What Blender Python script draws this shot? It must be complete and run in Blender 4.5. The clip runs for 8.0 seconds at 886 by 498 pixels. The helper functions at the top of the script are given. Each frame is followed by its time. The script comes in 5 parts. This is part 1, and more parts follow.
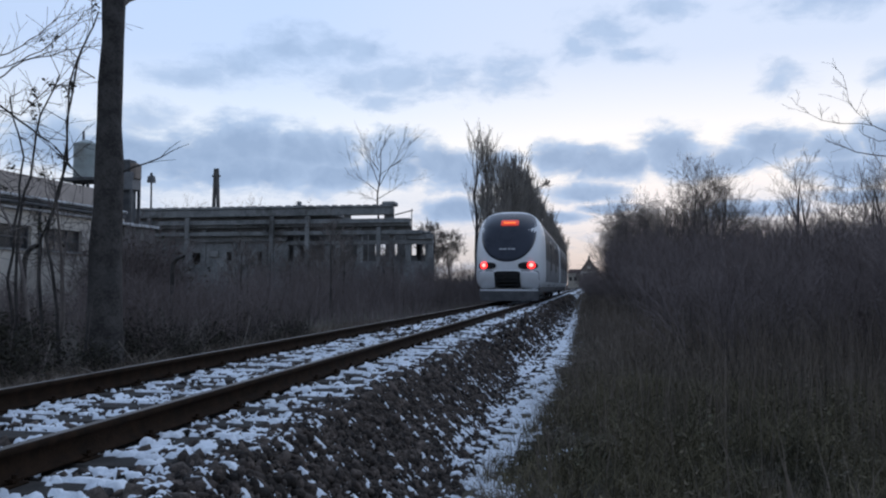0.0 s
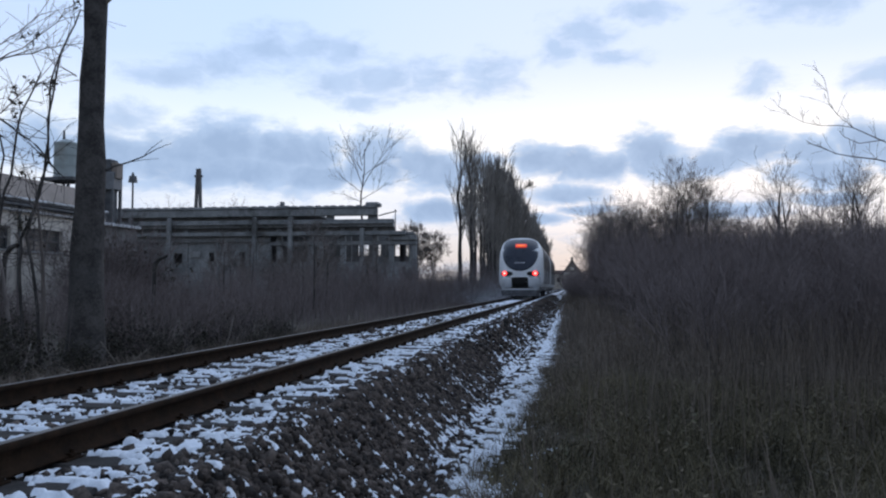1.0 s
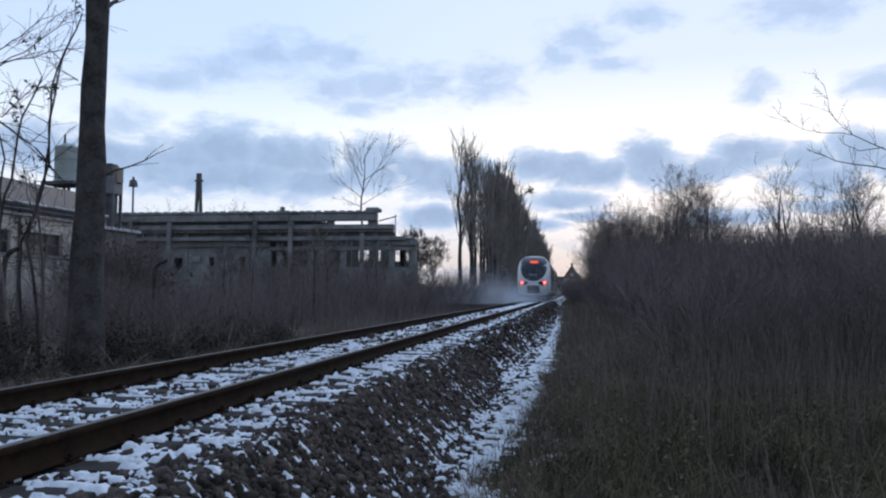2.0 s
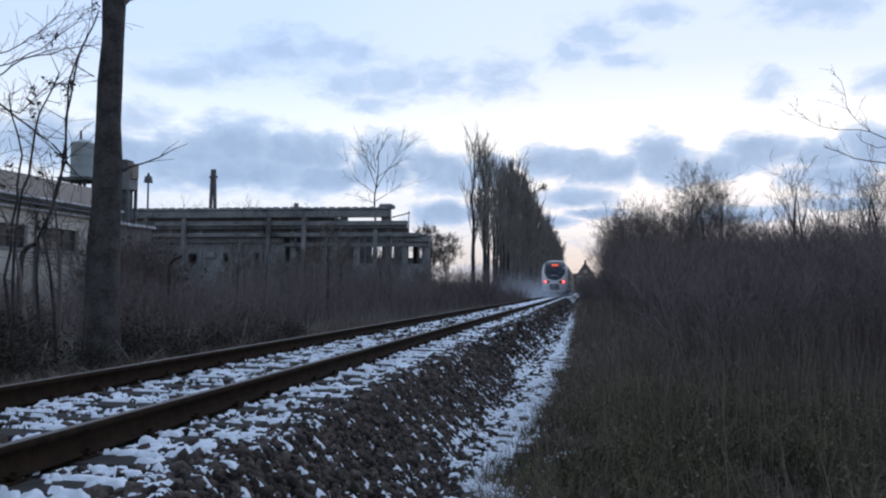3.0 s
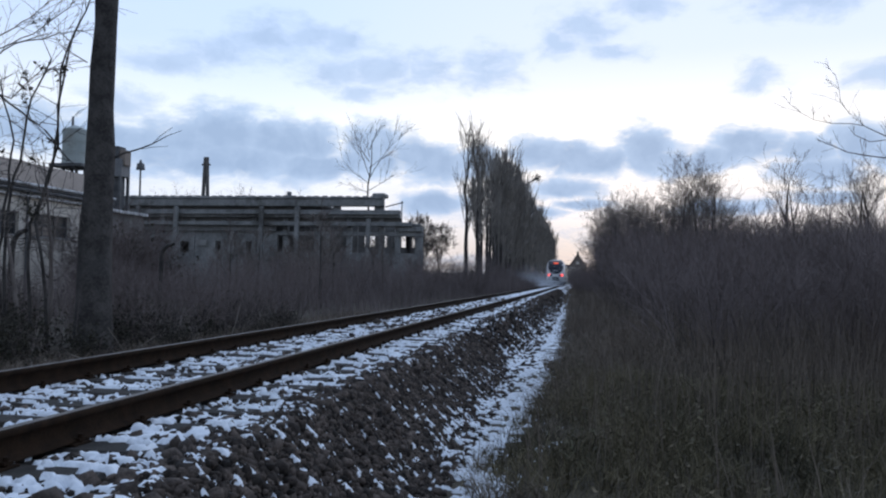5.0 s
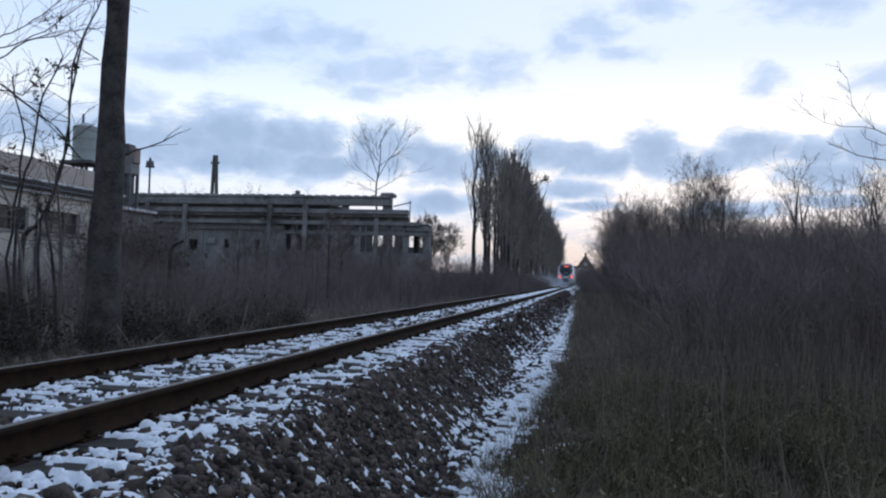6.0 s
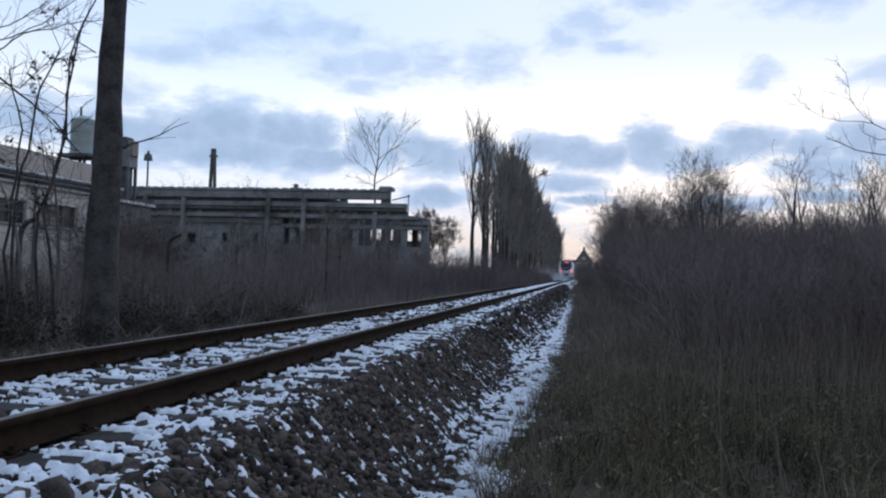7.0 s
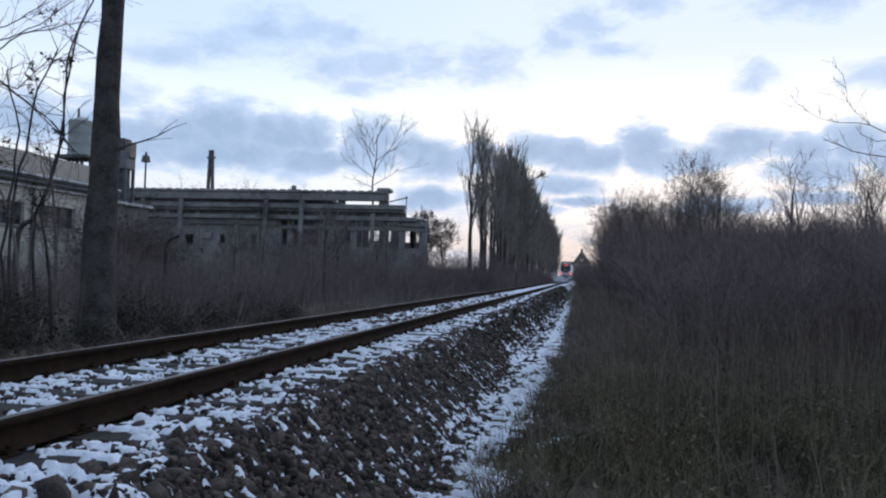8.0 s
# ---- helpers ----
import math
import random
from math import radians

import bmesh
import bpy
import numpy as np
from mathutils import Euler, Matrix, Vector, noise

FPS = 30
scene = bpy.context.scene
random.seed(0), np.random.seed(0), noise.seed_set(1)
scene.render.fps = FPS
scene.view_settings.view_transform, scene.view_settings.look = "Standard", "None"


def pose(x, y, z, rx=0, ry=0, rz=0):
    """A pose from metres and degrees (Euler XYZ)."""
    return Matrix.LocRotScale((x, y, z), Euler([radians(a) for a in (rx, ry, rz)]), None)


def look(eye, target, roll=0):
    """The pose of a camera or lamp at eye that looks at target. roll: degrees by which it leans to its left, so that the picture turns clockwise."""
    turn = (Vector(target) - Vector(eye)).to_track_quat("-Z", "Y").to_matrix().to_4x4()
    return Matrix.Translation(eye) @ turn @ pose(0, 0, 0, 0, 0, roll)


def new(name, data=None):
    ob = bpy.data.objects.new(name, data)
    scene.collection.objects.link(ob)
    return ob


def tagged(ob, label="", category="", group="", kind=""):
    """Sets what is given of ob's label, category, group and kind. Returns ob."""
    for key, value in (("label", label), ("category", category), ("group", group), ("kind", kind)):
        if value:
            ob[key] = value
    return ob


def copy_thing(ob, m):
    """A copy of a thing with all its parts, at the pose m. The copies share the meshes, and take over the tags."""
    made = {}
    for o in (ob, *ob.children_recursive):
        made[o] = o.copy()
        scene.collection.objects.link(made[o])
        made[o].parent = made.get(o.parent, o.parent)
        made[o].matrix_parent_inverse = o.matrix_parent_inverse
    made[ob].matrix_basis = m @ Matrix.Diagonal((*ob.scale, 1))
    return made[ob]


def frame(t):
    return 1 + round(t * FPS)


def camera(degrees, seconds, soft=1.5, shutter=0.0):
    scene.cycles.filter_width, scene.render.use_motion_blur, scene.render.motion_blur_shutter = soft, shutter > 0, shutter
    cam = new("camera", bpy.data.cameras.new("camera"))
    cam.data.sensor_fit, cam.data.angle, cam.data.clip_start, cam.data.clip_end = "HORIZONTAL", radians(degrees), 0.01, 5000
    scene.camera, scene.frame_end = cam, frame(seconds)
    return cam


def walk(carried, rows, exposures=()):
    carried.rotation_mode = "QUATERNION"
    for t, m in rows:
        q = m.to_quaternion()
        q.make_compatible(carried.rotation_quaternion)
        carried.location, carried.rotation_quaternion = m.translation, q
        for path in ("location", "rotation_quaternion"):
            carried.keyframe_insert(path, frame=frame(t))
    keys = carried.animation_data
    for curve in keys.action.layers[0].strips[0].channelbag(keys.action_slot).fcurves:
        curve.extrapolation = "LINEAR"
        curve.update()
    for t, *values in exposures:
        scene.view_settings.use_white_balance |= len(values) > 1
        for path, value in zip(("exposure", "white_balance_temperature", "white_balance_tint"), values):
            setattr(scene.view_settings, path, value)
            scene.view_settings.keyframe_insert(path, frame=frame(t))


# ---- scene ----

# Track runs along +y, z = 0 is the path beside the ballast.
cam = camera(56.5, 8.0, 2.15)
PATH = [
    (0, pose(0.000, 0, 1.550, 92.527, 0.000, 10.047)),
    (0.5, pose(-0.019, 0, 1.547, 92.747, 0.344, 9.781)),
    (1, pose(-0.018, 0, 1.535, 92.600, -0.035, 8.890)),
    (2.5, pose(-0.022, 0, 1.536, 93.106, -0.543, 9.108)),
    (3, pose(-0.032, 0, 1.536, 92.743, -0.500, 9.773)),
    (3.5, pose(-0.030, 0, 1.532, 92.393, -0.734, 9.320)),
    (4, pose(-0.027, 0, 1.526, 92.098, -0.747, 9.320)),
    (4.5, pose(-0.032, 0, 1.531, 92.063, -0.781, 9.089)),
    (6, pose(-0.049, 0, 1.533, 92.052, -1.530, 9.764)),
    (6.5, pose(-0.045, 0, 1.532, 91.874, -1.527, 9.721)),
    (7, pose(-0.040, 0, 1.533, 91.627, -1.628, 9.654)),
    (7.5, pose(-0.043, 0, 1.529, 91.970, -1.423, 9.627)),
    (8, pose(-0.037, 0, 1.524, 91.746, -1.638, 9.510)),
]
walk(cam, PATH, [(0, -0.08, 6520, 10), (0.5, 0.03, 6560, 10), (1, 0.07, 6560, 10), (8, 0.15, 6700, 10)])

XC = -3.38          # track centre line
RAIL_TOP = 0.81
GAUGE = 1.435


# ---- world and sun ----
class Nodes:
    """Short hand for building node trees."""

    def __init__(self, tree):
        self.t = tree
        tree.nodes.clear()

    def n(self, kind):
        return self.t.nodes.new(kind)

    def link(self, a, b):
        self.t.links.new(a, b)

    def put(self, socket, value):
        if isinstance(value, bpy.types.NodeSocket):
            self.link(value, socket)
        else:
            socket.default_value = value

    def math(self, op, a, b=0.0, c=0.0):
        node = self.n("ShaderNodeMath")
        node.operation = op
        for s, v in zip(node.inputs, (a, b, c)):
            self.put(s, v)
        return node.outputs[0]

    def vmath(self, op, a, b=(0, 0, 0)):
        node = self.n("ShaderNodeVectorMath")
        node.operation = op
        self.put(node.inputs[0], a)
        self.put(node.inputs[1], b)
        return node.outputs["Value"] if op in ("LENGTH", "DOT_PRODUCT") else node.outputs[0]

    def mix(self, f, a, b, blend="MIX"):
        node = self.n("ShaderNodeMix")
        node.data_type, node.blend_type = "RGBA", blend
        self.put(node.inputs[0], f)
        self.put(node.inputs[6], a)
        self.put(node.inputs[7], b)
        return node.outputs[2]

    def noise(self, vec, scale, detail=4.0, rough=0.55):
        node = self.n("ShaderNodeTexNoise")
        self.put(node.inputs["Vector"], vec)
        for k, v in (("Scale", scale), ("Detail", detail), ("Roughness", rough)):
            node.inputs[k].default_value = v
        return node.outputs["Fac"]

    def ramp(self, fac, stops):
        node = self.n("ShaderNodeValToRGB")
        while len(node.color_ramp.elements) < len(stops):
            node.color_ramp.elements.new(0.5)
        for e, (p, c) in zip(node.color_ramp.elements, stops):
            e.position, e.color = p, (*c, 1.0)
        self.put(node.inputs[0], fac)
        return node.outputs[0]

    def smooth(self, x, lo, hi):
        node = self.n("ShaderNodeMapRange")
        node.interpolation_type = "SMOOTHSTEP"
        self.put(node.inputs[0], x)
        node.inputs[1].default_value, node.inputs[2].default_value = lo, hi
        return node.outputs[0]


SUNSET = 7.0    # degrees, azimuth of the glow from the track's direction, to the right


def build_world():
    w = bpy.data.worlds.new("dusk_sky")
    scene.world = w
    w.use_nodes = True
    b = Nodes(w.node_tree)
    d = b.n("ShaderNodeTexCoord").outputs["Generated"]
    sep = b.n("ShaderNodeSeparateXYZ")
    b.link(d, sep.inputs[0])
    x, y, z = sep.outputs
    az = b.math("ARCTAN2", x, y)
    el = b.math("ARCSINE", z)
    # clear sky by height, brightest over the sunset
    grad = b.ramp(b.math("MULTIPLY", b.math("MAXIMUM", el, 0.0), 1 / 1.5708), [
        (0.0, (0.53, 0.53, 0.57)), (0.025, (0.66, 0.67, 0.72)), (0.05, (0.80, 0.84, 0.95)), (0.105, (0.99, 1.02, 1.07)),
        (0.135, (0.83, 0.92, 1.08)), (0.17, (0.66, 0.80, 1.06)), (0.30, (0.57, 0.74, 1.07)), (1.0, (0.72, 0.86, 1.12))])
    toward = b.math("COSINE", b.math("SUBTRACT", az, radians(SUNSET)))
    side = b.math("MULTIPLY_ADD", b.smooth(toward, -0.3, 1.0), SIDE_GAIN, 1.0 - SIDE_GAIN)
    clear = b.mix(1.0, grad, side, "MULTIPLY")
    # warmer and paler round the sunset, bluer away from it
    near = b.smooth(b.math("COSINE", b.math("SUBTRACT", az, radians(SUNSET + 6.0))), 0.80, 0.99)
    clear = b.mix(1.0, clear, b.mix(near, (0.95, 0.99, 1.03, 1), (1.10, 1.045, 0.99, 1)), "MULTIPLY")
    # the same kind of clouds go on all round, out of the view
    stretch = b.vmath("MULTIPLY", d, (1.0, 1.0, 3.2))
    field = b.smooth(b.noise(stretch, 2.6, 6.0), 0.50, 0.66)
    beyond = b.smooth(b.math("ABSOLUTE", b.math("ADD", az, radians(10.0))), radians(30), radians(44))
    high = b.smooth(el, radians(19), radians(28))
    field = b.math("MULTIPLY", field, b.math("MAXIMUM", beyond, high))
    cloud = b.mix(1.0, b.ramp(b.noise(stretch, 9.0, 5.0), [(0.3, CLOUD_DARK), (0.7, CLOUD_PALE)]), side, "MULTIPLY")
    sky = b.mix(b.math("MULTIPLY", field, 0.92), clear, cloud)
    # the earth below the horizon is dim
    sky = b.mix(b.smooth(z, -0.03, 0.0), (0.05, 0.05, 0.06, 1), sky)
    air = b.n("ShaderNodeTexSky")
    air.sky_type, air.sun_disc = "NISHITA", False
    air.sun_elevation, air.sun_rotation = radians(3.0), radians(SUNSET)
    bg1, bg2 = b.n("ShaderNodeBackground"), b.n("ShaderNodeBackground")
    b.link(air.outputs[0], bg1.inputs[0])
    bg1.inputs[1].default_value = 0.004
    b.link(sky, bg2.inputs[0])
    bg2.inputs[1].default_value = SKY_GAIN
    add = b.n("ShaderNodeAddShader")
    b.link(bg1.outputs[0], add.inputs[0])
    b.link(bg2.outputs[0], add.inputs[1])
    out = b.n("ShaderNodeOutputWorld")
    b.link(add.outputs[0], out.inputs[0])
    sun = new("sun", bpy.data.lights.new("sun", "SUN"))
    sun.data.energy, sun.data.angle, sun.data.color = 0.25, radians(20), (1.0, 0.92, 0.88)
    a, e = radians(SUNSET), radians(5.0)
    sun.matrix_world = look((0, 0, 30), Vector((0, 0, 30)) - Vector((math.sin(a) * math.cos(e), math.cos(a) * math.cos(e), math.sin(e))))


SKY_GAIN, SIDE_GAIN = 1.0, 0.45
CLOUD_DARK, CLOUD_PALE = (0.285, 0.42, 0.655), (0.43, 0.585, 0.84)
build_world()


def bank_depth(b, p, banks):
    """How deep inside the nearest bank a direction lies: 1 in its middle, 0 on its rim."""
    best = None
    for a0, e0, ha, he in banks:
        q = b.vmath("SUBTRACT", p, (radians(a0), radians(e0), 0))
        q = b.vmath("MULTIPLY", q, (0.9 / radians(ha), 0.85 / radians(he), 0))
        v = b.math("SUBTRACT", 1.0, b.vmath("LENGTH", q))
        best = v if best is None else b.math("MAXIMUM", best, v)
    return best


def cloud_material():
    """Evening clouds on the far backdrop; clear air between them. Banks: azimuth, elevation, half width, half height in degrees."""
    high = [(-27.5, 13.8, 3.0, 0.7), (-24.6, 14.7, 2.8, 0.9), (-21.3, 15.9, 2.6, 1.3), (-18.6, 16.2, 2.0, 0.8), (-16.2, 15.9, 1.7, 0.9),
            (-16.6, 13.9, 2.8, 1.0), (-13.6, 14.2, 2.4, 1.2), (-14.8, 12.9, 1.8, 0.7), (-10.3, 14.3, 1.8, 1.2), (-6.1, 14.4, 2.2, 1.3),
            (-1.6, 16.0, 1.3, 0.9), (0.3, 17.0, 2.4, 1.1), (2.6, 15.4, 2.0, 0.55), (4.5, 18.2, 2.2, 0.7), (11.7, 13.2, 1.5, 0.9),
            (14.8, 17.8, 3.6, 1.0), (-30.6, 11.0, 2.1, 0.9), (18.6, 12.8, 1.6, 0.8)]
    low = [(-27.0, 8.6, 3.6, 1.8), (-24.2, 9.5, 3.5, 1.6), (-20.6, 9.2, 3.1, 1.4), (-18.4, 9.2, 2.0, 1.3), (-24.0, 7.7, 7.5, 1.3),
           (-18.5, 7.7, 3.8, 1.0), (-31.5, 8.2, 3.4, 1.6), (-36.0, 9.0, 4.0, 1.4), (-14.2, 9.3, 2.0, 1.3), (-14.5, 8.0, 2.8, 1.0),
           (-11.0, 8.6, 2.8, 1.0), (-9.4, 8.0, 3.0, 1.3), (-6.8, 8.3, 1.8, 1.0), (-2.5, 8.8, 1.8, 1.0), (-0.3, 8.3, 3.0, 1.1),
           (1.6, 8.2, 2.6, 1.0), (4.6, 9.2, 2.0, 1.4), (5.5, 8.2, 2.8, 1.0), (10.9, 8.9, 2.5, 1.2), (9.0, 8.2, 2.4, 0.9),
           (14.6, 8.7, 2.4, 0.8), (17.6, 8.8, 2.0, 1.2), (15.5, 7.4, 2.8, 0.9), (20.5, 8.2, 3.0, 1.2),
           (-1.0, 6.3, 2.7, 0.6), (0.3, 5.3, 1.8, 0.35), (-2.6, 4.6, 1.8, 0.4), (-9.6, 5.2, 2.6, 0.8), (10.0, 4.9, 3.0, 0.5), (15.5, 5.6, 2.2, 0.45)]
    m = bpy.data.materials.new("evening_clouds")
    m.use_nodes = True
    b = Nodes(m.node_tree)
    d = b.vmath("NORMALIZE", b.n("ShaderNodeTexCoord").outputs["Object"])
    sep = b.n("ShaderNodeSeparateXYZ")
    b.link(d, sep.inputs[0])
    az, el = b.math("ARCTAN2", sep.outputs[0], sep.outputs[1]), b.math("ARCSINE", sep.outputs[2])
    pos = b.n("ShaderNodeCombineXYZ")
    b.link(az, pos.inputs[0])
    b.link(el, pos.inputs[1])
    wob = b.n("ShaderNodeTexNoise")
    b.link(pos.outputs[0], wob.inputs["Vector"])
    wob.inputs["Scale"].default_value, wob.inputs["Detail"].default_value = 16.0, 7.0
    warp = b.vmath("MULTIPLY", b.vmath("SUBTRACT", wob.outputs["Color"], (0.5, 0.5, 0.5)), (0.055, 0.024, 0.0))
    p = b.vmath("ADD", pos.outputs[0], warp)
    wisps = b.math("SUBTRACT", b.noise(b.vmath("MULTIPLY", p, (1.0, 2.2, 1.0)), 26.0, 7.0, 0.62), 0.5)
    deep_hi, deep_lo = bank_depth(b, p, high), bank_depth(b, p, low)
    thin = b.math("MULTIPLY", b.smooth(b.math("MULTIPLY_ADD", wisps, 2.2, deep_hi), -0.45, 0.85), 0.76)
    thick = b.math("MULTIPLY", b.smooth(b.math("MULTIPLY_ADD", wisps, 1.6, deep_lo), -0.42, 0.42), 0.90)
    veil = b.smooth(b.noise(b.vmath("MULTIPLY", p, (1.0, 4.0, 1.0)), 8.0, 6.0, 0.6), 0.46, 0.70)
    veil = b.math("MULTIPLY", veil, b.math("MULTIPLY", b.smooth(b.math("MULTIPLY", el, -1.0), radians(-7.5), radians(-4.0)), 0.55))
    mask = b.math("MAXIMUM", b.math("MAXIMUM", thin, thick), veil)
    edge = b.math("MULTIPLY", b.smooth(b.math("MULTIPLY", b.math("ABSOLUTE", b.math("ADD", az, radians(10.0))), -1.0), radians(-44), radians(-36)), b.smooth(b.math("MULTIPLY", el, -1.0), radians(-24), radians(-20)))
    mask = b.math("MULTIPLY", mask, edge)
    shade = b.math("MULTIPLY_ADD", b.noise(p, 34.0, 5.0), 0.8, b.math("MULTIPLY_ADD", b.smooth(deep_lo, 0.0, 0.7), -0.35, 0.30))
    em = b.n("ShaderNodeEmission")
    b.link(b.ramp(shade, [(0.28, CLOUD_DARK), (0.72, CLOUD_PALE)]), em.inputs[0])
    mixer = b.n("ShaderNodeMixShader")
    b.link(mask, mixer.inputs[0])
    b.link(b.n("ShaderNodeBsdfTransparent").outputs[0], mixer.inputs[1])
    b.link(em.outputs[0], mixer.inputs[2])
    b.link(mixer.outputs[0], b.n("ShaderNodeOutputMaterial").inputs[0])
    return m


def build_clouds():
    """A far curved sheet of cloud over the end of the line."""
    az, el = np.radians(np.linspace(-56, 36, 47)), np.radians(np.linspace(0.3, 25, 14))
    A, E = np.meshgrid(az, el)
    v = 2200.0 * np.stack([np.sin(A) * np.cos(E), np.cos(A) * np.cos(E), np.sin(E)], -1).reshape(-1, 3)
    k = (np.arange(13)[:, None] * 47 + np.arange(46)[None, :]).ravel()
    me = bpy.data.meshes.new("backdrop")
    me.from_pydata([tuple(q) for q in v], [], [tuple(int(i) for i in q) for q in np.stack([k, k + 1, k + 48, k + 47], -1)])
    me.polygons.foreach_set("use_smooth", np.ones(len(me.polygons), dtype=bool))
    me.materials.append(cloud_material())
    return tagged(new("backdrop", me), "banks of blue-grey evening cloud drifting over a pale sky", "clouds", kind="structure")


CLOUDS = build_clouds()


# ---- materials ----
def mat(name, c1, c2, scale=6.0, rough=0.8, metal=0.0, bump=0.0, fine=60.0, stain=None, island=0.0, spec=0.3):
    """Two-scale noise between two base colours, with relief; stain: (colour, scale, amount)."""
    m = bpy.data.materials.new(name)
    m.use_nodes = True
    b = Nodes(m.node_tree)
    co = b.n("ShaderNodeTexCoord").outputs["Object"]
    f = b.math("MULTIPLY_ADD", b.noise(co, fine, 3.0), 0.45, b.math("MULTIPLY", b.noise(co, scale, 5.0), 0.75))
    col = b.mix(b.smooth(f, 0.38, 0.82), (*c1, 1), (*c2, 1))
    if stain:
        s = b.smooth(b.noise(co, stain[1], 6.0, 0.65), 0.52, 0.68)
        col = b.mix(b.math("MULTIPLY", s, stain[2]), col, (*stain[0], 1))
    if island:
        r = b.n("ShaderNodeNewGeometry").outputs["Random Per Island"]
        col = b.mix(1.0, col, b.math("MULTIPLY_ADD", r, 2 * island, 1.0 - island), "MULTIPLY")
    p = b.n("ShaderNodeBsdfPrincipled")
    b.link(col, p.inputs["Base Color"])
    p.inputs["Metallic"].default_value = metal
    p.inputs["Specular IOR Level"].default_value = spec
    b.link(b.math("MULTIPLY_ADD", f, 0.25, rough - 0.12), p.inputs["Roughness"])
    if bump:
        bn = b.n("ShaderNodeBump")
        bn.inputs["Strength"].default_value = bump
        bn.inputs["Distance"].default_value = 0.02
        b.link(f, bn.inputs["Height"])
        b.link(bn.outputs[0], p.inputs["Normal"])
    out = b.n("ShaderNodeOutputMaterial")
    b.link(p.outputs[0], out.inputs[0])
    return m


def glow(name, colour, strength):
    m = bpy.data.materials.new(name)
    m.use_nodes = True
    b = Nodes(m.node_tree)
    p = b.n("ShaderNodeBsdfPrincipled")
    p.inputs["Base Color"].default_value = (*colour, 1)
    p.inputs["Emission Color"].default_value = (*colour, 1)
    p.inputs["Emission Strength"].default_value = strength
    p.inputs["Roughness"].default_value = 0.3
    out = b.n("ShaderNodeOutputMaterial")
    b.link(p.outputs[0], out.inputs[0])
    return m


M_EARTH = mat("dead_grass_earth", (0.040, 0.035, 0.026), (0.095, 0.080, 0.058), 1.3, 0.95, bump=0.6, fine=24, stain=((0.02, 0.018, 0.014), 0.6, 0.6))
M_BALLAST = mat("crushed_stone_bed", (0.033, 0.027, 0.023), (0.095, 0.078, 0.066), 9.0, 0.95, bump=0.9, fine=45)
M_STONE = mat("ballast_stone", (0.017, 0.0135, 0.012), (0.108, 0.085, 0.072), 10.0, 0.9, bump=0.5, fine=90, island=0.75)
M_SNOW = mat("thin_snow", (0.74, 0.79, 0.87), (0.88, 0.92, 0.97), 9.0, 0.75, bump=0.5, fine=70)
M_SLEEPER = mat("weathered_sleeper", (0.019, 0.017, 0.016), (0.056, 0.051, 0.047), 7.0, 0.9, bump=0.4, stain=((0.045, 0.032, 0.024), 2.5, 0.7))
M_RAIL = mat("rusty_rail_side", (0.011, 0.0068, 0.0042), (0.034, 0.0195, 0.0115), 9.0, 0.9, bump=0.4, fine=80, stain=((0.014, 0.009, 0.006), 3.0, 0.6), spec=0.12)
M_RAILTOP = mat("worn_rail_head", (0.10, 0.085, 0.072), (0.20, 0.175, 0.155), 2.0, 0.5, metal=0.6, fine=30)
M_BARK = mat("grey_bark", (0.032, 0.029, 0.028), (0.105, 0.096, 0.090), 5.0, 0.95, bump=1.0, fine=28, stain=((0.10, 0.096, 0.093), 1.6, 0.35))
M_TWIG = mat("bare_twigs", (0.13, 0.112, 0.103), (0.24, 0.207, 0.19), 3.0, 0.95, island=0.3)
# Paler than the other twigs: distance haze is put into this colour.
M_POPLAR = mat("poplar_twigs", (0.19, 0.175, 0.16), (0.33, 0.30, 0.27), 0.5, 0.95, island=0.3)
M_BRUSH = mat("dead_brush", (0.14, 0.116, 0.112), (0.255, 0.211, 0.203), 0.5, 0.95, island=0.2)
M_GRASS = mat("withered_grass", (0.046, 0.043, 0.027), (0.21, 0.176, 0.109), 1.1, 0.95, island=0.55, fine=6, stain=((0.075, 0.064, 0.038), 0.9, 0.8))
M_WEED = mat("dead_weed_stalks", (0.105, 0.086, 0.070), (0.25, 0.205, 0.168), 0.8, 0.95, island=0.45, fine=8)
M_STICK = mat("pale_dead_wood", (0.20, 0.175, 0.15), (0.36, 0.32, 0.28), 6.0, 0.9)
M_LEAF = mat("withered_leaves", (0.05, 0.045, 0.028), (0.15, 0.12, 0.08), 1.2, 0.9, island=0.6, stain=((0.06, 0.07, 0.035), 0.8, 0.8))
M_PLASTER = mat("dirty_white_plaster", (0.52, 0.475, 0.42), (0.72, 0.665, 0.59), 0.8, 0.9, bump=0.3, fine=14, stain=((0.20, 0.175, 0.15), 0.7, 0.7))
M_TAN = mat("tan_roof_sheet", (0.25, 0.21, 0.18), (0.36, 0.305, 0.265), 0.6, 0.85, bump=0.1, fine=9)
M_SLABS = mat("weathered_concrete", (0.175, 0.18, 0.18), (0.335, 0.338, 0.332), 0.7, 0.95, bump=0.4, fine=5, stain=((0.085, 0.083, 0.077), 0.45, 0.85), island=0.1)
M_WHITECAP = mat("snow_dusted_edge", (0.45, 0.45, 0.46), (0.68, 0.69, 0.71), 0.7, 0.8, fine=6, stain=((0.16, 0.15, 0.14), 0.8, 0.85))
# Dark brick; on the hall's recess and inner walls the tone paints shade.
M_DARKWALL = mat("dark_brick_and_shade", (0.13, 0.126, 0.12), (0.24, 0.232, 0.222), 0.8, 0.95, bump=0.3, fine=10, stain=((0.05, 0.046, 0.042), 0.4, 0.7))
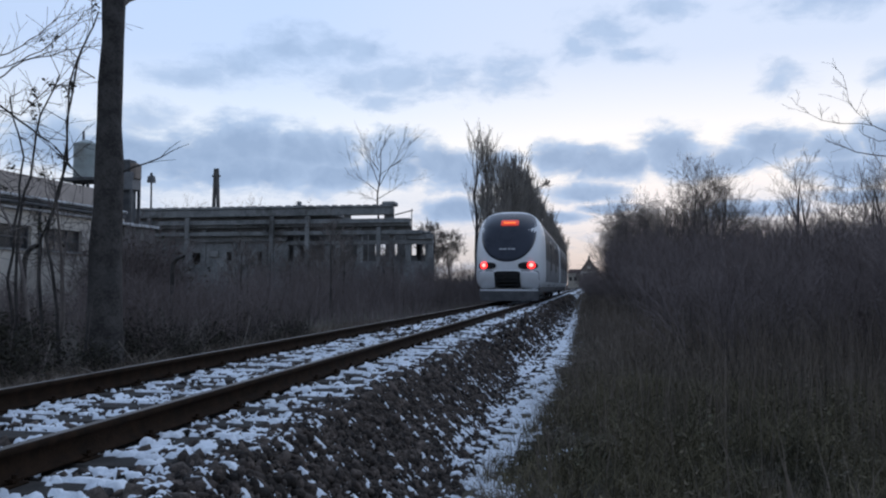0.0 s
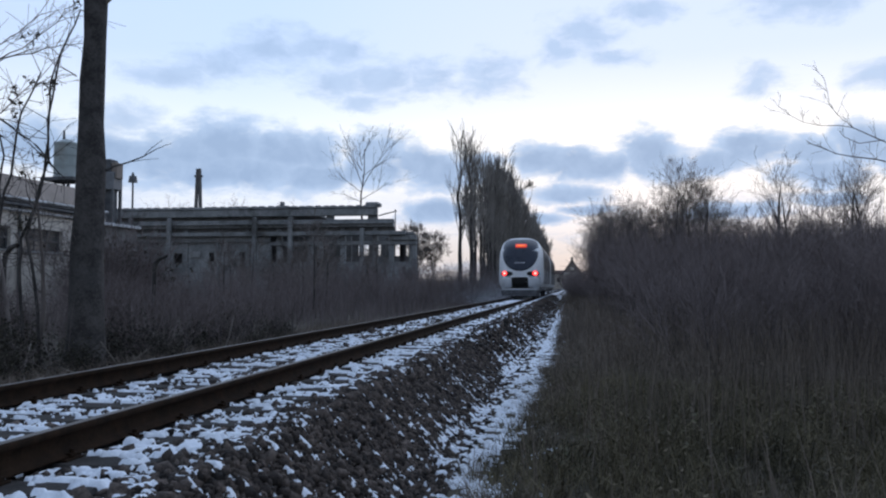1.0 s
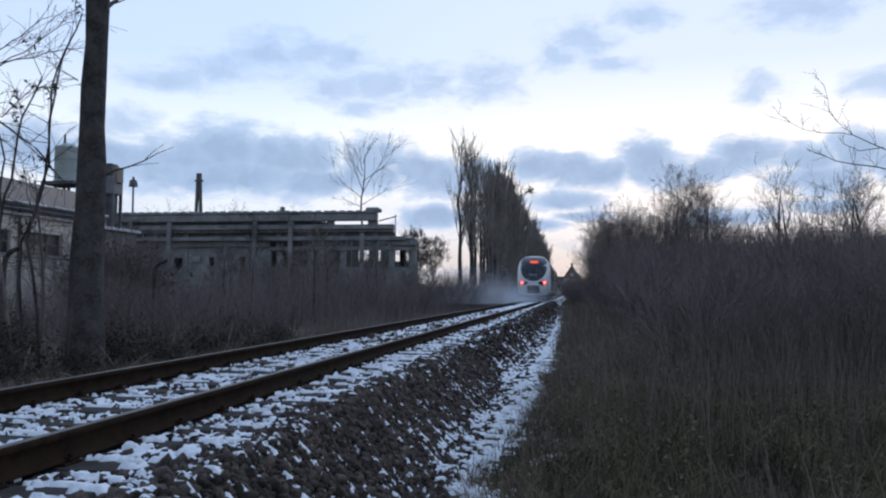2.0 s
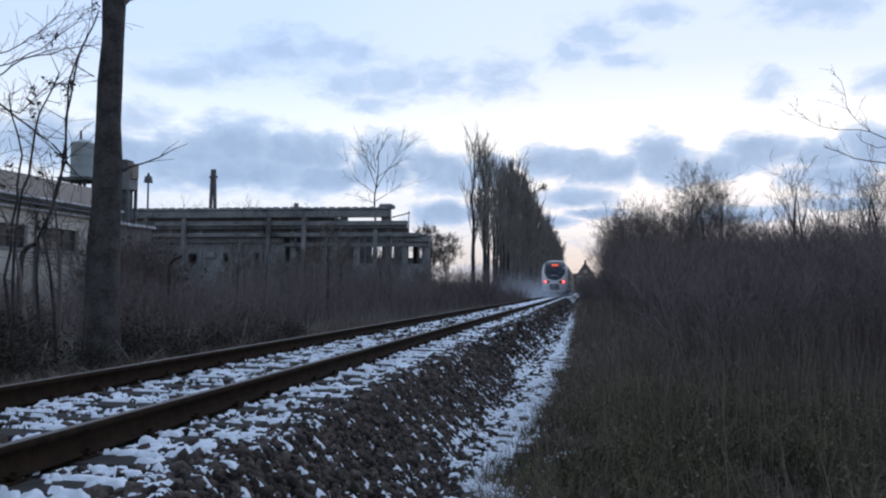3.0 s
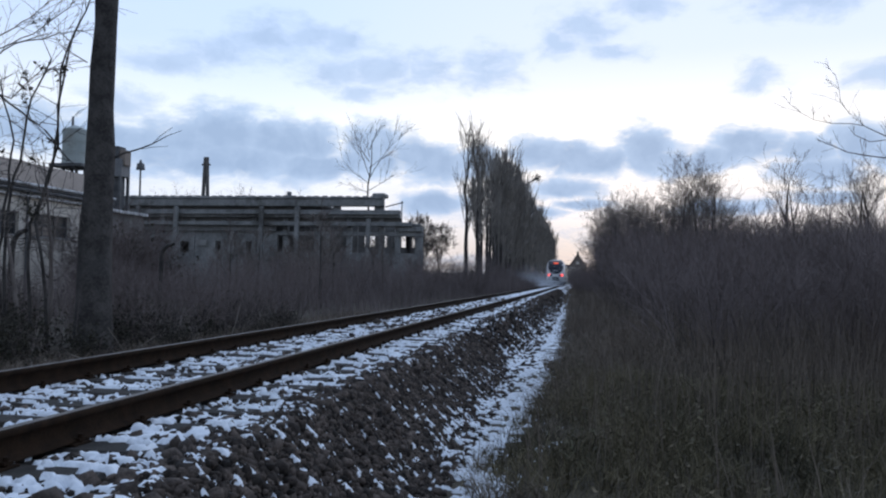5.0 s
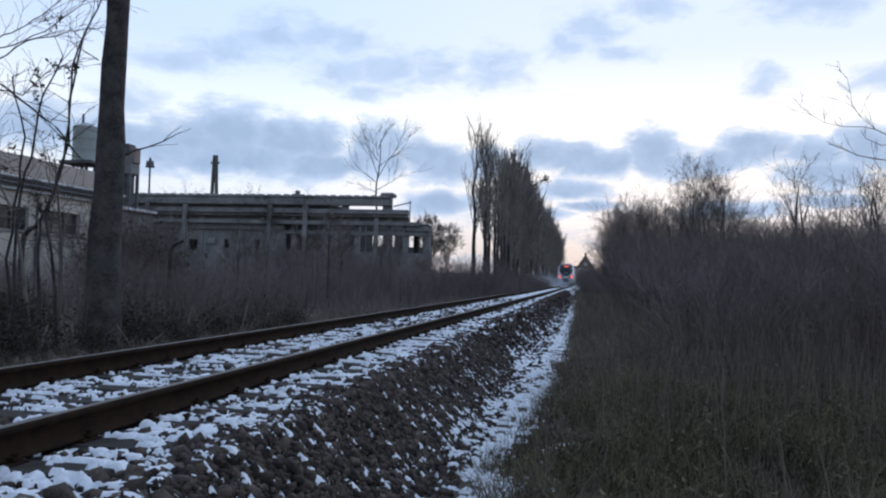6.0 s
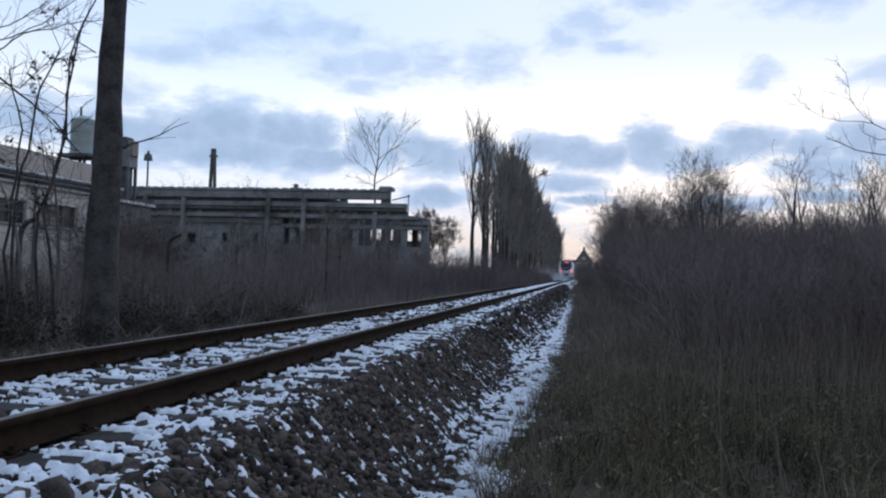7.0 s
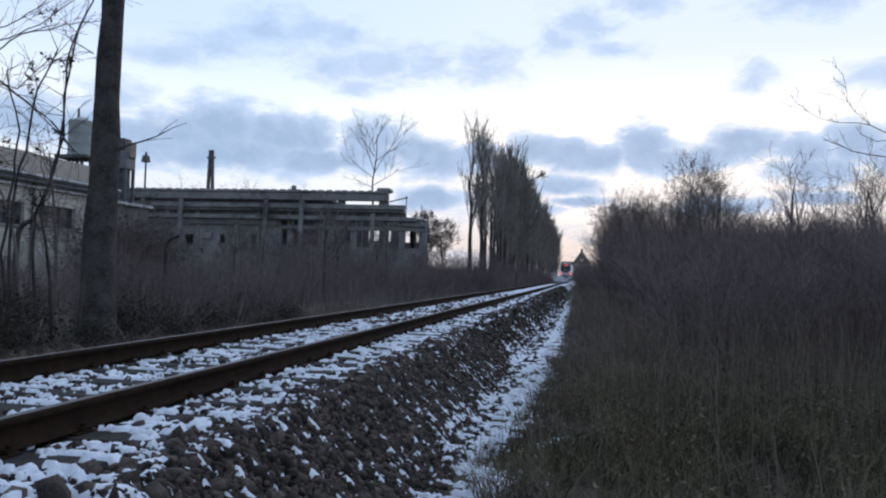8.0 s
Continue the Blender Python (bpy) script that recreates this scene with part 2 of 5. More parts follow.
M_PIPE = mat("pale_fascia_metal", (0.22, 0.22, 0.22), (0.35, 0.35, 0.34), 1.5, 0.6, fine=14, stain=((0.14, 0.12, 0.1), 1.0, 0.7))
M_PANE = mat("dark_window_glass", (0.02, 0.022, 0.024), (0.05, 0.052, 0.055), 1.0, 0.25, spec=0.5)
M_TANK = mat("pale_green_tank_paint", (0.32, 0.37, 0.36), (0.47, 0.51, 0.50), 0.8, 0.6, stain=((0.22, 0.2, 0.17), 0.7, 0.6))
M_STEEL = mat("dark_galvanised_steel", (0.10, 0.105, 0.11), (0.18, 0.185, 0.19), 2.0, 0.6, metal=0.4)
M_POLE = mat("weathered_pole_concrete", (0.10, 0.095, 0.09), (0.19, 0.18, 0.17), 1.0, 0.9)
M_WHITE = mat("white_train_paint", (0.74, 0.76, 0.78), (0.82, 0.83, 0.84), 1.2, 0.35, fine=9, stain=((0.55, 0.54, 0.52), 0.7, 0.5), spec=0.5)
M_GREYP = mat("grey_train_paint", (0.15, 0.155, 0.165), (0.24, 0.245, 0.255), 1.2, 0.5, fine=9, spec=0.4)
M_SKIRT = mat("dirty_dark_skirt", (0.075, 0.078, 0.084), (0.15, 0.152, 0.158), 2.0, 0.7, fine=15)
M_GLASS = mat("tinted_train_glass", (0.016, 0.021, 0.036), (0.028, 0.035, 0.056), 1.0, 0.26, spec=0.4)
M_SIDEGLASS = mat("dirty_side_glass", (0.025, 0.027, 0.030), (0.05, 0.052, 0.056), 1.0, 0.5, spec=0.25)
M_DARKLEAF = mat("dark_bramble_leaves", (0.028, 0.026, 0.019), (0.070, 0.063, 0.045), 2.0, 0.8, island=0.5)
M_BLACK = mat("black_rubber", (0.015, 0.015, 0.016), (0.035, 0.034, 0.034), 5.0, 0.8)
M_TAIL = glow("red_tail_glow", (1.0, 0.03, 0.03), 2.4)
M_TAILCORE = glow("tail_light_core", (1.0, 0.20, 0.18), 4.2)
M_DISPLAY = glow("display_ground", (0.75, 0.05, 0.02), 0.5)
M_DISPLAYTEXT = glow("display_letters", (1.0, 0.22, 0.05), 1.35)
M_ROOFTILE = mat("dark_red_tiles", (0.06, 0.04, 0.036), (0.13, 0.085, 0.075), 0.8, 0.9, fine=6)
M_MARK = mat("pale_lettering", (0.55, 0.57, 0.6), (0.65, 0.67, 0.7), 3.0, 0.5)


# ---- mesh helpers ----
def np_mesh(name, v, f):
    v, f = np.asarray(v, dtype=np.float32), np.asarray(f, dtype=np.int32)
    me = bpy.data.meshes.new(name)
    me.vertices.add(len(v))
    me.vertices.foreach_set("co", v.ravel())
    me.loops.add(f.size)
    me.loops.foreach_set("vertex_index", f.ravel())
    me.polygons.add(len(f))
    me.polygons.foreach_set("loop_start", np.arange(0, f.size, f.shape[1], dtype=np.int32))
    me.update(calc_edges=True)
    return me


def mesh_ob(name, me, material, parent=None, label="", smooth=False):
    if material and not me.materials:
        me.materials.append(material)
    if smooth:
        me.polygons.foreach_set("use_smooth", np.ones(len(me.polygons), dtype=bool))
    ob = new(name, me)
    if parent:
        ob.parent = parent
    if label:
        tagged(ob, label)
    return ob


def part(name, bm, material, parent=None, label="", smooth=False):
    me = bpy.data.meshes.new(name)
    bm.normal_update()
    bm.to_mesh(me)
    bm.free()
    return mesh_ob(name, me, material, parent, label, smooth)


def add_box(bm, x0, x1, y0, y1, z0, z1, bevel=0.0):
    r = bmesh.ops.create_cube(bm, size=1.0, matrix=Matrix.Translation(((x0 + x1) / 2, (y0 + y1) / 2, (z0 + z1) / 2)) @ Matrix.Diagonal((x1 - x0, y1 - y0, z1 - z0, 1)))
    if bevel:
        edges = list({e for v in r["verts"] for e in v.link_edges})
        bmesh.ops.bevel(bm, geom=edges, offset=bevel, segments=1, affect="EDGES")
    return bm


def box(x0, x1, y0, y1, z0, z1, bevel=0.0):
    return add_box(bmesh.new(), x0, x1, y0, y1, z0, z1, bevel)


def add_cyl(bm, p0, p1, r0, r1, n=12):
    p0, p1 = Vector(p0), Vector(p1)
    d = p1 - p0
    m = Matrix.Translation((p0 + p1) / 2) @ d.to_track_quat("Z", "Y").to_matrix().to_4x4()
    bmesh.ops.create_cone(bm, cap_ends=True, segments=n, radius1=r0, radius2=r1, depth=d.length, matrix=m)
    return bm


class Wood:
    """Gathers tapered tubes into one mesh."""

    def __init__(self):
        self.v, self.f = [], []

    def tube(self, pts, radii, n=4):
        base = len(self.v)
        for i, p in enumerate(pts):
            d = (pts[min(i + 1, len(pts) - 1)] - pts[max(i - 1, 0)]).normalized()
            a = d.orthogonal().normalized()
            c = d.cross(a)
            for k in range(n):
                w = 2 * math.pi * k / n
                self.v.append(p + (a * math.cos(w) + c * math.sin(w)) * radii[i])
        for i in range(len(pts) - 1):
            for k in range(n):
                q = base + i * n
                self.f.append((q + k, q + (k + 1) % n, q + n + (k + 1) % n, q + n + k))

    def mesh(self, name):
        return np_mesh(name, [tuple(p) for p in self.v], self.f)


def rnd_dir(rng, up=0.0):
    v = Vector((rng.gauss(0, 1), rng.gauss(0, 1), rng.gauss(0, 1) + up))
    return v.normalized()


def limb(wood, rng, p, d, length, r, depth, up, spread, kids, minr, curl=0.11, trunk=None, ends=2):
    """A bent limb with side limbs, down to fine twigs."""
    n = 4 if depth > 1 else (3 if depth == 1 else ends)
    pts, radii = [p.copy()], [r]
    for i in range(n):
        d = (d + rnd_dir(rng) * curl + Vector((0, 0, up * 0.06))).normalized()
        p = p + d * (length / n)
        pts.append(p.copy())
        radii.append(max(minr, r * (1 - 0.8 * (i + 1) / n)))
    (trunk or wood).tube(pts, radii, 6 if r > 0.06 else (4 if r > 0.035 else 3))
    if depth <= 0:
        return
    for _ in range(kids):
        t = rng.uniform(0.25, 1.0)
        i = min(int(t * n), n - 1)
        q = pts[i].lerp(pts[i + 1], t * n - i)
        side = (rnd_dir(rng) - d * rnd_dir(rng).dot(d)).normalized()
        e = (d * (1 - spread) + side * spread + Vector((0, 0, up * 0.25))).normalized()
        limb(wood, rng, q, e, length * rng.uniform(0.42, 0.72), max(minr, radii[i] * 0.5), depth - 1, up, spread, kids, minr, curl, None, ends)


# ---- ground, ballast, track ----
def bed(x):
    """Height of the ballast's surface across the track."""
    d = np.abs(np.asarray(x, dtype=float) - XC)
    return np.where(d < 1.56, 0.615, np.maximum(0.615 - (d - 1.56) / 1.12, -0.3))


def ground_z(x, y):
    """Height of the ground: level by the path, a little higher past the track, rising to a low bank."""
    x, y = np.asarray(x, dtype=float), np.asarray(y, dtype=float)
    left = 0.33 * np.clip((-5.2 - x) / 0.7, 0, 1)
    bank = 0.7 * np.clip((x - 4.0) / 10.0, 0, 1) * np.clip((y - 5) / 10, 0, 1) * np.clip((60 - x) / 30, 0, 1)
    lumps = 0.05 * np.sin(x * 2.1 + 1.3 * np.sin(y * 0.7)) * np.sin(y * 1.7 + 0.9 * np.sin(x * 1.1)) * np.clip(np.abs(x - XC) - 3.0, 0, 1)
    return left + bank + lumps


def grid_mesh(name, xs, ys, zf):
    X, Y = np.meshgrid(xs, ys)
    v = np.stack([X, Y, zf(X, Y)], -1).reshape(-1, 3)
    n, m = len(xs), len(ys)
    a = (np.arange(m - 1)[:, None] * n + np.arange(n - 1)[None, :]).ravel()
    return np_mesh(name, v, np.stack([a, a + 1, a + n + 1, a + n], -1))


def build_ground():
    xs = np.unique(np.concatenate([np.arange(-30, 30.1, 0.4), np.geomspace(30, 3000, 24), -np.geomspace(30, 3000, 24)]))
    ys = np.unique(np.concatenate([np.arange(-20, 60, 0.5), np.geomspace(60, 4000, 40), -np.geomspace(20, 1500, 14)]))
    g = mesh_ob("ground", grid_mesh("ground", xs, ys, ground_z), M_EARTH, smooth=True)
    tagged(g, "dark earth with withered grass beside the railway", "ground", kind="structure")
    ys = np.concatenate([np.arange(-12, 40, 0.25), np.geomspace(40, 700, 60)])
    xs = np.linspace(XC - 2.45, XC + 2.45, 60)
    rngz = np.random.default_rng(3)
    bump = rngz.normal(0, 0.008, (len(ys), len(xs)))
    b = mesh_ob("ballast", grid_mesh("ballast", xs, ys, lambda X, Y: bed(X) - 0.02 + bump), M_BALLAST)
    tagged(b, "raised bed of dark crushed stone under the track", "ballast", kind="structure")


def fbm(x, y, seed, octaves=4, scale=1.0):
    """Smooth value noise on arrays."""
    out, amp, tot = np.zeros_like(x, dtype=float), 1.0, 0.0
    for o in range(octaves):
        rs = np.random.default_rng(seed + o)
        tab = rs.random((256, 256))
        u, v = x * scale * 2 ** o + 31.7 * o, y * scale * 2 ** o + 17.3 * o
        i, j = np.floor(u).astype(int), np.floor(v).astype(int)
        fu, fv = u - i, v - j
        fu, fv = fu * fu * (3 - 2 * fu), fv * fv * (3 - 2 * fv)
        i0, i1, j0, j1 = i % 256, (i + 1) % 256, j % 256, (j + 1) % 256
        out += amp * ((tab[i0, j0] * (1 - fu) + tab[i1, j0] * fu) * (1 - fv) + (tab[i0, j1] * (1 - fu) + tab[i1, j1] * fu) * fv)
        tot += amp
        amp *= 0.5
    return out / tot


ICO_BM = bmesh.new()
bmesh.ops.create_icosphere(ICO_BM, subdivisions=1, radius=1.0)
ICO_V = np.array([tuple(v.co) for v in ICO_BM.verts])
ICO_F = np.array([[v.index for v in f.verts] for f in ICO_BM.faces])
ICO_BM.free()

SLEEPER_STEP = 0.6
SLEEPER_Y0 = 0.35


def crib(y):
    """0 in the middle of a sleeper, 1 midway between two."""
    return np.abs(((np.asarray(y) - SLEEPER_Y0) / SLEEPER_STEP + 0.5) % 1.0 - 0.5) * 2


def stones(name, n, xlo, xhi, ylo, yhi, size, seed, label):
    r = np.random.default_rng(seed)
    x, y = r.uniform(xlo, xhi, n), r.uniform(ylo, yhi, n)
    d = np.abs(x - XC)
    keep = ~((d < 1.25) & (crib(y) < 0.5)) & (np.abs(d - 0.753) > 0.09)
    keep &= (strip_offset(x, y) < -0.07) | (r.random(n) < 0.42)
    x, y = x[keep], y[keep]
    n = len(x)
    s = size * r.lognormal(0, 0.3, n)
    z = np.maximum(bed(x), 0.0) + s * r.uniform(-0.35, 0.3, n)
    sc = s[:, None] * r.uniform(0.55, 1.45, (n, 3))
    ang = r.uniform(0, 6.283, (n, 2))
    v = ICO_V[None] * (1 + r.uniform(-0.42, 0.30, (n, len(ICO_V), 1)))
    v = v * sc[:, None, :]
    ca, sa = np.cos(ang[:, :1]), np.sin(ang[:, :1])
    v = np.stack([v[..., 0] * ca - v[..., 2] * sa, v[..., 1], v[..., 0] * sa + v[..., 2] * ca], -1)
    ca, sa = np.cos(ang[:, 1:]), np.sin(ang[:, 1:])
    v = np.stack([v[..., 0] * ca - v[..., 1] * sa, v[..., 0] * sa + v[..., 1] * ca, v[..., 2]], -1)
    v += np.stack([x, y, z], -1)[:, None, :]
    f = ICO_F[None] + (np.arange(n) * len(ICO_V))[:, None, None]
    ob = mesh_ob(name, np_mesh(name, v.reshape(-1, 3), f.reshape(-1, 3)), M_STONE)
    return tagged(ob, label, "ballast", kind="stuff")


def rail_profile():
    half = [(0.0, 0.0), (0.0625, 0.0), (0.0625, 0.011), (0.02, 0.027), (0.0075, 0.045), (0.0075, 0.10), (0.031, 0.114), (0.035, 0.124), (0.035, 0.140), (0.028, 0.149), (0.0, 0.1505)]
    return half + [(-x, z) for x, z in half[-2:0:-1]]


def build_rail(x):
    prof = rail_profile()
    ys = list(np.arange(-12, 60, 2.0)) + list(np.geomspace(60, 700, 24))
    v = [(x + px, y, RAIL_TOP - 0.1505 + pz) for y in ys for px, pz in prof]
    n = len(prof)
    f = [(i * n + k, i * n + (k + 1) % n, (i + 1) * n + (k + 1) % n, (i + 1) * n + k) for i in range(len(ys) - 1) for k in range(n)]
    me = np_mesh("rail", v, f)
    me.materials.append(M_RAIL)
    ob = mesh_ob("rail", me, None)
    tagged(ob, "rust-brown steel rail with a worn bright top", "rail", "rails of the track")
    # worn running band on top
    band = [(x + px, y, RAIL_TOP + 0.0012) for y in ys for px in (-0.024, 0.024)]
    fb = [(2 * i, 2 * i + 1, 2 * i + 3, 2 * i + 2) for i in range(len(ys) - 1)]
    mesh_ob("running_band", np_mesh("running_band", band, fb), M_RAILTOP, ob, "bright worn steel running surface")


def sleeper_mesh():
    bm = box(-1.3, 1.3, -0.13, 0.13, -0.16, 0.0, 0.02)
    for v in bm.verts:
        if abs(v.co.x) < 0.4:
            v.co.z *= 0.92
    return bm


def fastening():
    bm = box(-0.10, 0.10, -0.075, 0.075, 0.0, 0.016, 0.004)
    for s in (-1, 1):
        add_cyl(bm, (s * 0.082, 0, 0.014), (s * 0.082, 0, 0.058), 0.016, 0.014, 6)
        add_box(bm, s * 0.075 - 0.022, s * 0.075 + 0.022, -0.03, 0.03, 0.026, 0.038)
    return bm


def build_track():
    build_rail(XC + 0.753)
    build_rail(XC - 0.753)
    top = RAIL_TOP - 0.1505 - 0.012
    s0 = part("sleeper", sleeper_mesh(), M_SLEEPER)
    tagged(s0, "weathered grey sleeper set in snowy ballast", "sleeper", "sleepers under the rails")
    fm = None
    for sx in (-0.753, 0.753):
        if fm is None:
            f = part("rail_fastening", fastening(), M_RAIL, s0)
            fm = f.data
        else:
            f = mesh_ob("rail_fastening", fm, None, s0)
        f.location = (sx, 0, -0.002)
    rng = random.Random(4)
    s0.matrix_basis = pose(XC, SLEEPER_Y0, top)
    for k in [*range(-19, 0), *range(1, 130)]:
        copy_thing(s0, pose(XC + rng.uniform(-0.02, 0.02), SLEEPER_Y0 + SLEEPER_STEP * k + rng.uniform(-0.015, 0.015), top - 0.004 * rng.random(), 0, 0, rng.uniform(-0.6, 0.6)))
    bm = bmesh.new()
    for k in range(130, 560):
        y = SLEEPER_Y0 + SLEEPER_STEP * k
        add_box(bm, XC - 1.3, XC + 1.3, y - 0.13, y + 0.13, top - 0.1, top)
    tagged(part("far_sleepers", bm, M_SLEEPER), "row of grey sleepers far down the track", "sleeper", kind="stuff")


def strip_offset(x, y):
    """Distance across the snowy strip at the foot of the ballast, from its middle."""
    x, y = np.asarray(x, dtype=float), np.asarray(y, dtype=float)
    return x + 1.12 + 0.10 * np.sin(y * 0.85 + 0.6) * np.clip((14 - y) / 5, 0.3, 1) + 0.12 * np.clip((y - 17) / 25, 0, 2)


def snow_depth(X, Y):
    """Height of the thin snow over the bed; stones stand out where it is low."""
    d = X - XC
    ad = np.abs(d)
    n = fbm(X * 0.8, Y, 11, 4, 2.6) - 0.5
    m = fbm(X * 0.75, Y * 1.4, 23, 3, 11.0) - 0.5
    fine = fbm(X * 0.8, Y * 1.3, 73, 2, 30.0) - 0.5
    big = fbm(X, Y, 41, 2, 0.7) - 0.5
    c = crib(Y)
    far = np.clip((Y - 8) / 25, 0, 1)
    between = np.clip((1.45 - ad) / 0.25, 0, 1)
    on = between * (0.024 * np.clip((c - 0.48) / 0.15, -2.2, 0.7) + 0.006 + 0.026 * far)
    shoulder = np.exp(-((d - 1.36) / 0.24) ** 2) * (0.010 + 0.032 * far)
    slope = np.exp(-((d - 1.74) / 0.22) ** 2) * (-0.036 * np.clip((Y - 3.4) / 2.6, 0.2, 1) - 0.008 * far)
    wander = 0.5 * (fbm(X * 0 + 1.7, Y, 61, 3, 0.9) - 0.5)
    side = strip_offset(X, Y)
    path = np.exp(-(side / np.where(side < 0, 0.20, 0.28)) ** 2) * 0.009
    verge = -0.06 * np.clip((side - 0.42 - 0.15 * np.clip((Y - 7) / 2, 0, 1) + 0.5 * wander) / 0.25, 0, 1)
    left = np.where(d < -1.0, -0.014 - 0.007 * np.clip(-d - 1.2, 0, 2), 0.0)
    return -0.031 + on + shoulder + slope + path + verge + left + 0.080 * n + 0.24 * m + 0.16 * fine + 0.03 * big


def build_snow(name, xs, ys, lift):
    X, Y = np.meshgrid(xs, ys)
    d = snow_depth(X, Y) + lift
    low = np.maximum(bed(X), 0.0) + 0.010
    base = np.where(np.abs(X - XC) < 1.3, low + (0.650 - low) * np.clip((0.62 - crib(Y)) / 0.18, 0, 1), low)
    z = base + np.clip(d, -0.05, 0.022)
    n, m = len(xs), len(ys)
    a = (np.arange(m - 1)[:, None] * n + np.arange(n - 1)[None, :])
    rail = (np.abs(np.abs(X - XC) - 0.753) < 0.075)
    ok = (d[:-1, :-1] > -0.02) | (d[1:, 1:] > -0.02)
    ok &= ~rail[:-1, :-1]
    a = a[ok]
    f = np.stack([a, a + 1, a + n + 1, a + n], -1)
    used = np.unique(f)
    idx = np.zeros(n * m, dtype=np.int64)
    idx[used] = np.arange(len(used))
    v = np.stack([X, Y, z], -1).reshape(-1, 3)[used]
    ob = mesh_ob(name, np_mesh(name, v, idx[f]), M_SNOW, smooth=True)
    return tagged(ob, "thin patchy snow lying between the ballast stones", "snow", kind="stuff")


def build_loose_stones():
    """The largest stones of the near slope, each by itself."""
    rng = random.Random(9)
    meshes = []
    for k in range(8):
        bm = bmesh.new()
        bmesh.ops.create_icosphere(bm, subdivisions=1, radius=1.0)
        for v in bm.verts:
            v.co *= rng.uniform(0.62, 1.25)
            v.co.z *= 0.75
        me = bpy.data.meshes.new("stone")
        bm.to_mesh(me)
        bm.free()
        me.materials.append(M_STONE)
        meshes.append(me)
    bed_ob = bpy.data.objects["ballast"]
    for k in range(300):
        x, y = rng.uniform(-2.05, -1.38), rng.uniform(4.6, 8.4)
        o = new("stone", meshes[k % 8])
        o.parent = bed_ob
        r = rng.uniform(0.019, 0.034)
        o.matrix_basis = pose(x, y, float(np.maximum(bed(x), 0)) + 0.35 * r, rng.uniform(0, 360), rng.uniform(0, 360), rng.uniform(0, 360)) @ Matrix.Scale(r, 4)


build_ground()
build_track()
build_loose_stones()
stones("ballast_stones", 25000, -2.0, -0.95, 3.0, 14.0, 0.0225, 5, "loose dark crushed stones on the ballast shoulder")
stones("ballast_stones", 17000, -4.4, -2.0, 2.5, 14.0, 0.0235, 6, "loose dark crushed stones between the sleepers")
stones("ballast_stones", 10500, -4.4, -0.8, 14.0, 40.0, 0.042, 7, "loose dark crushed stones farther down the track")
stones("ballast_stones", 3000, -6.0, -4.3, 3.0, 25.0, 0.035, 8, "dark crushed stones past the far rail")
stones("ballast_stones", 2500, -4.4, -0.95, -11.5, 3.0, 0.045, 13, "crushed stones of the track behind")
stones("ballast_stones", 3500, -2.1, -0.9, 40.0, 85.0, 0.06, 12, "crushed stones of the distant ballast slope")
build_snow("snow_patches", np.arange(-5.6, -0.15, 0.017), np.arange(2.5, 9.01, 0.017), 0.0)
build_snow("snow_patches", np.arange(-5.6, -0.15, 0.022), np.arange(9.0, 14.0, 0.022), 0.0)
build_snow("snow_patches", np.arange(-5.6, -0.15, 0.06), np.arange(-11.5, 2.51, 0.07), 0.0)
build_snow("snow_patches", np.arange(-5.6, -0.15, 0.05), np.arange(14.0, 45.0, 0.06), 0.0)
build_snow("snow_patches", np.arange(-4.9, -0.65, 0.09), np.concatenate([np.arange(45.0, 110.0, 0.14), np.geomspace(110, 500, 90)]), 0.004)


# ---- the train ----
def nose_r(x, z):
    n = np.where(z > 2.15, 3.3, 7.0)
    hz = np.where(z > 2.15, 1.84, 1.60)
    return (np.abs(x / 1.44) ** n + np.abs((z - 2.15) / hz) ** n) ** (1 / n)


def nose_y(x, z):
    """How far back the rear face lies at that place; 0 is its foremost point."""
    r = nose_r(x, z)
    return 1.15 * np.clip((z - 1.75) / 2.2, 0, 1) ** 1.3 + 0.9 * np.clip(r, 0, 1.02) ** 6 + 0.22 * (x / 1.44) ** 2


def outline(k, n):
    w = 2 * math.pi * k / n
    c, s = math.cos(w), math.sin(w)
    e = 2 / 3.3 if s > 0 else 2 / 7.0
    hz = 1.84 if s > 0 else 1.60
    return 1.44 * math.copysign(abs(c) ** e, c), 2.15 + hz * math.copysign(abs(s) ** e, s)


def patch(name, cx, cz, hw, hu, hd, power, off, material, parent, label="", rings=7, n=40, lower=None):
    """A piece of the rear face with a rounded outline, lying off metres proud of it and 3 cm thick."""
    bm = bmesh.new()
    rows = []
    for j in range(rings + 1):
        row = []
        for k in range(n):
            w = 2 * math.pi * k / n
            c, s = math.cos(w), math.sin(w)
            e = 2 / (lower if lower and s < 0 else power)
            x = cx + (j / rings) * hw * math.copysign(abs(c) ** e, c)
            z = cz + (j / rings) * (hu if s > 0 else hd) * math.copysign(abs(s) ** e, s)
            row.append(bm.verts.new((x, float(nose_y(np.float64(x), np.float64(z))) - off, z)))
        rows.append(row)
    rim = [bm.verts.new(v.co + Vector((0, 0.03 + off, 0))) for v in rows[-1]]
    rows.append(rim)
    for a, b in zip(rows, rows[1:]):
        for k in range(n):
            q = [a[k], a[(k + 1) % n], b[(k + 1) % n], b[k]]
            try:
                bm.faces.new(q)
            except ValueError:
                pass
    bmesh.ops.remove_doubles(bm, verts=bm.verts, dist=0.0008)
    bmesh.ops.recalc_face_normals(bm, faces=bm.faces)
    return part(name, bm, material, parent, label, True)


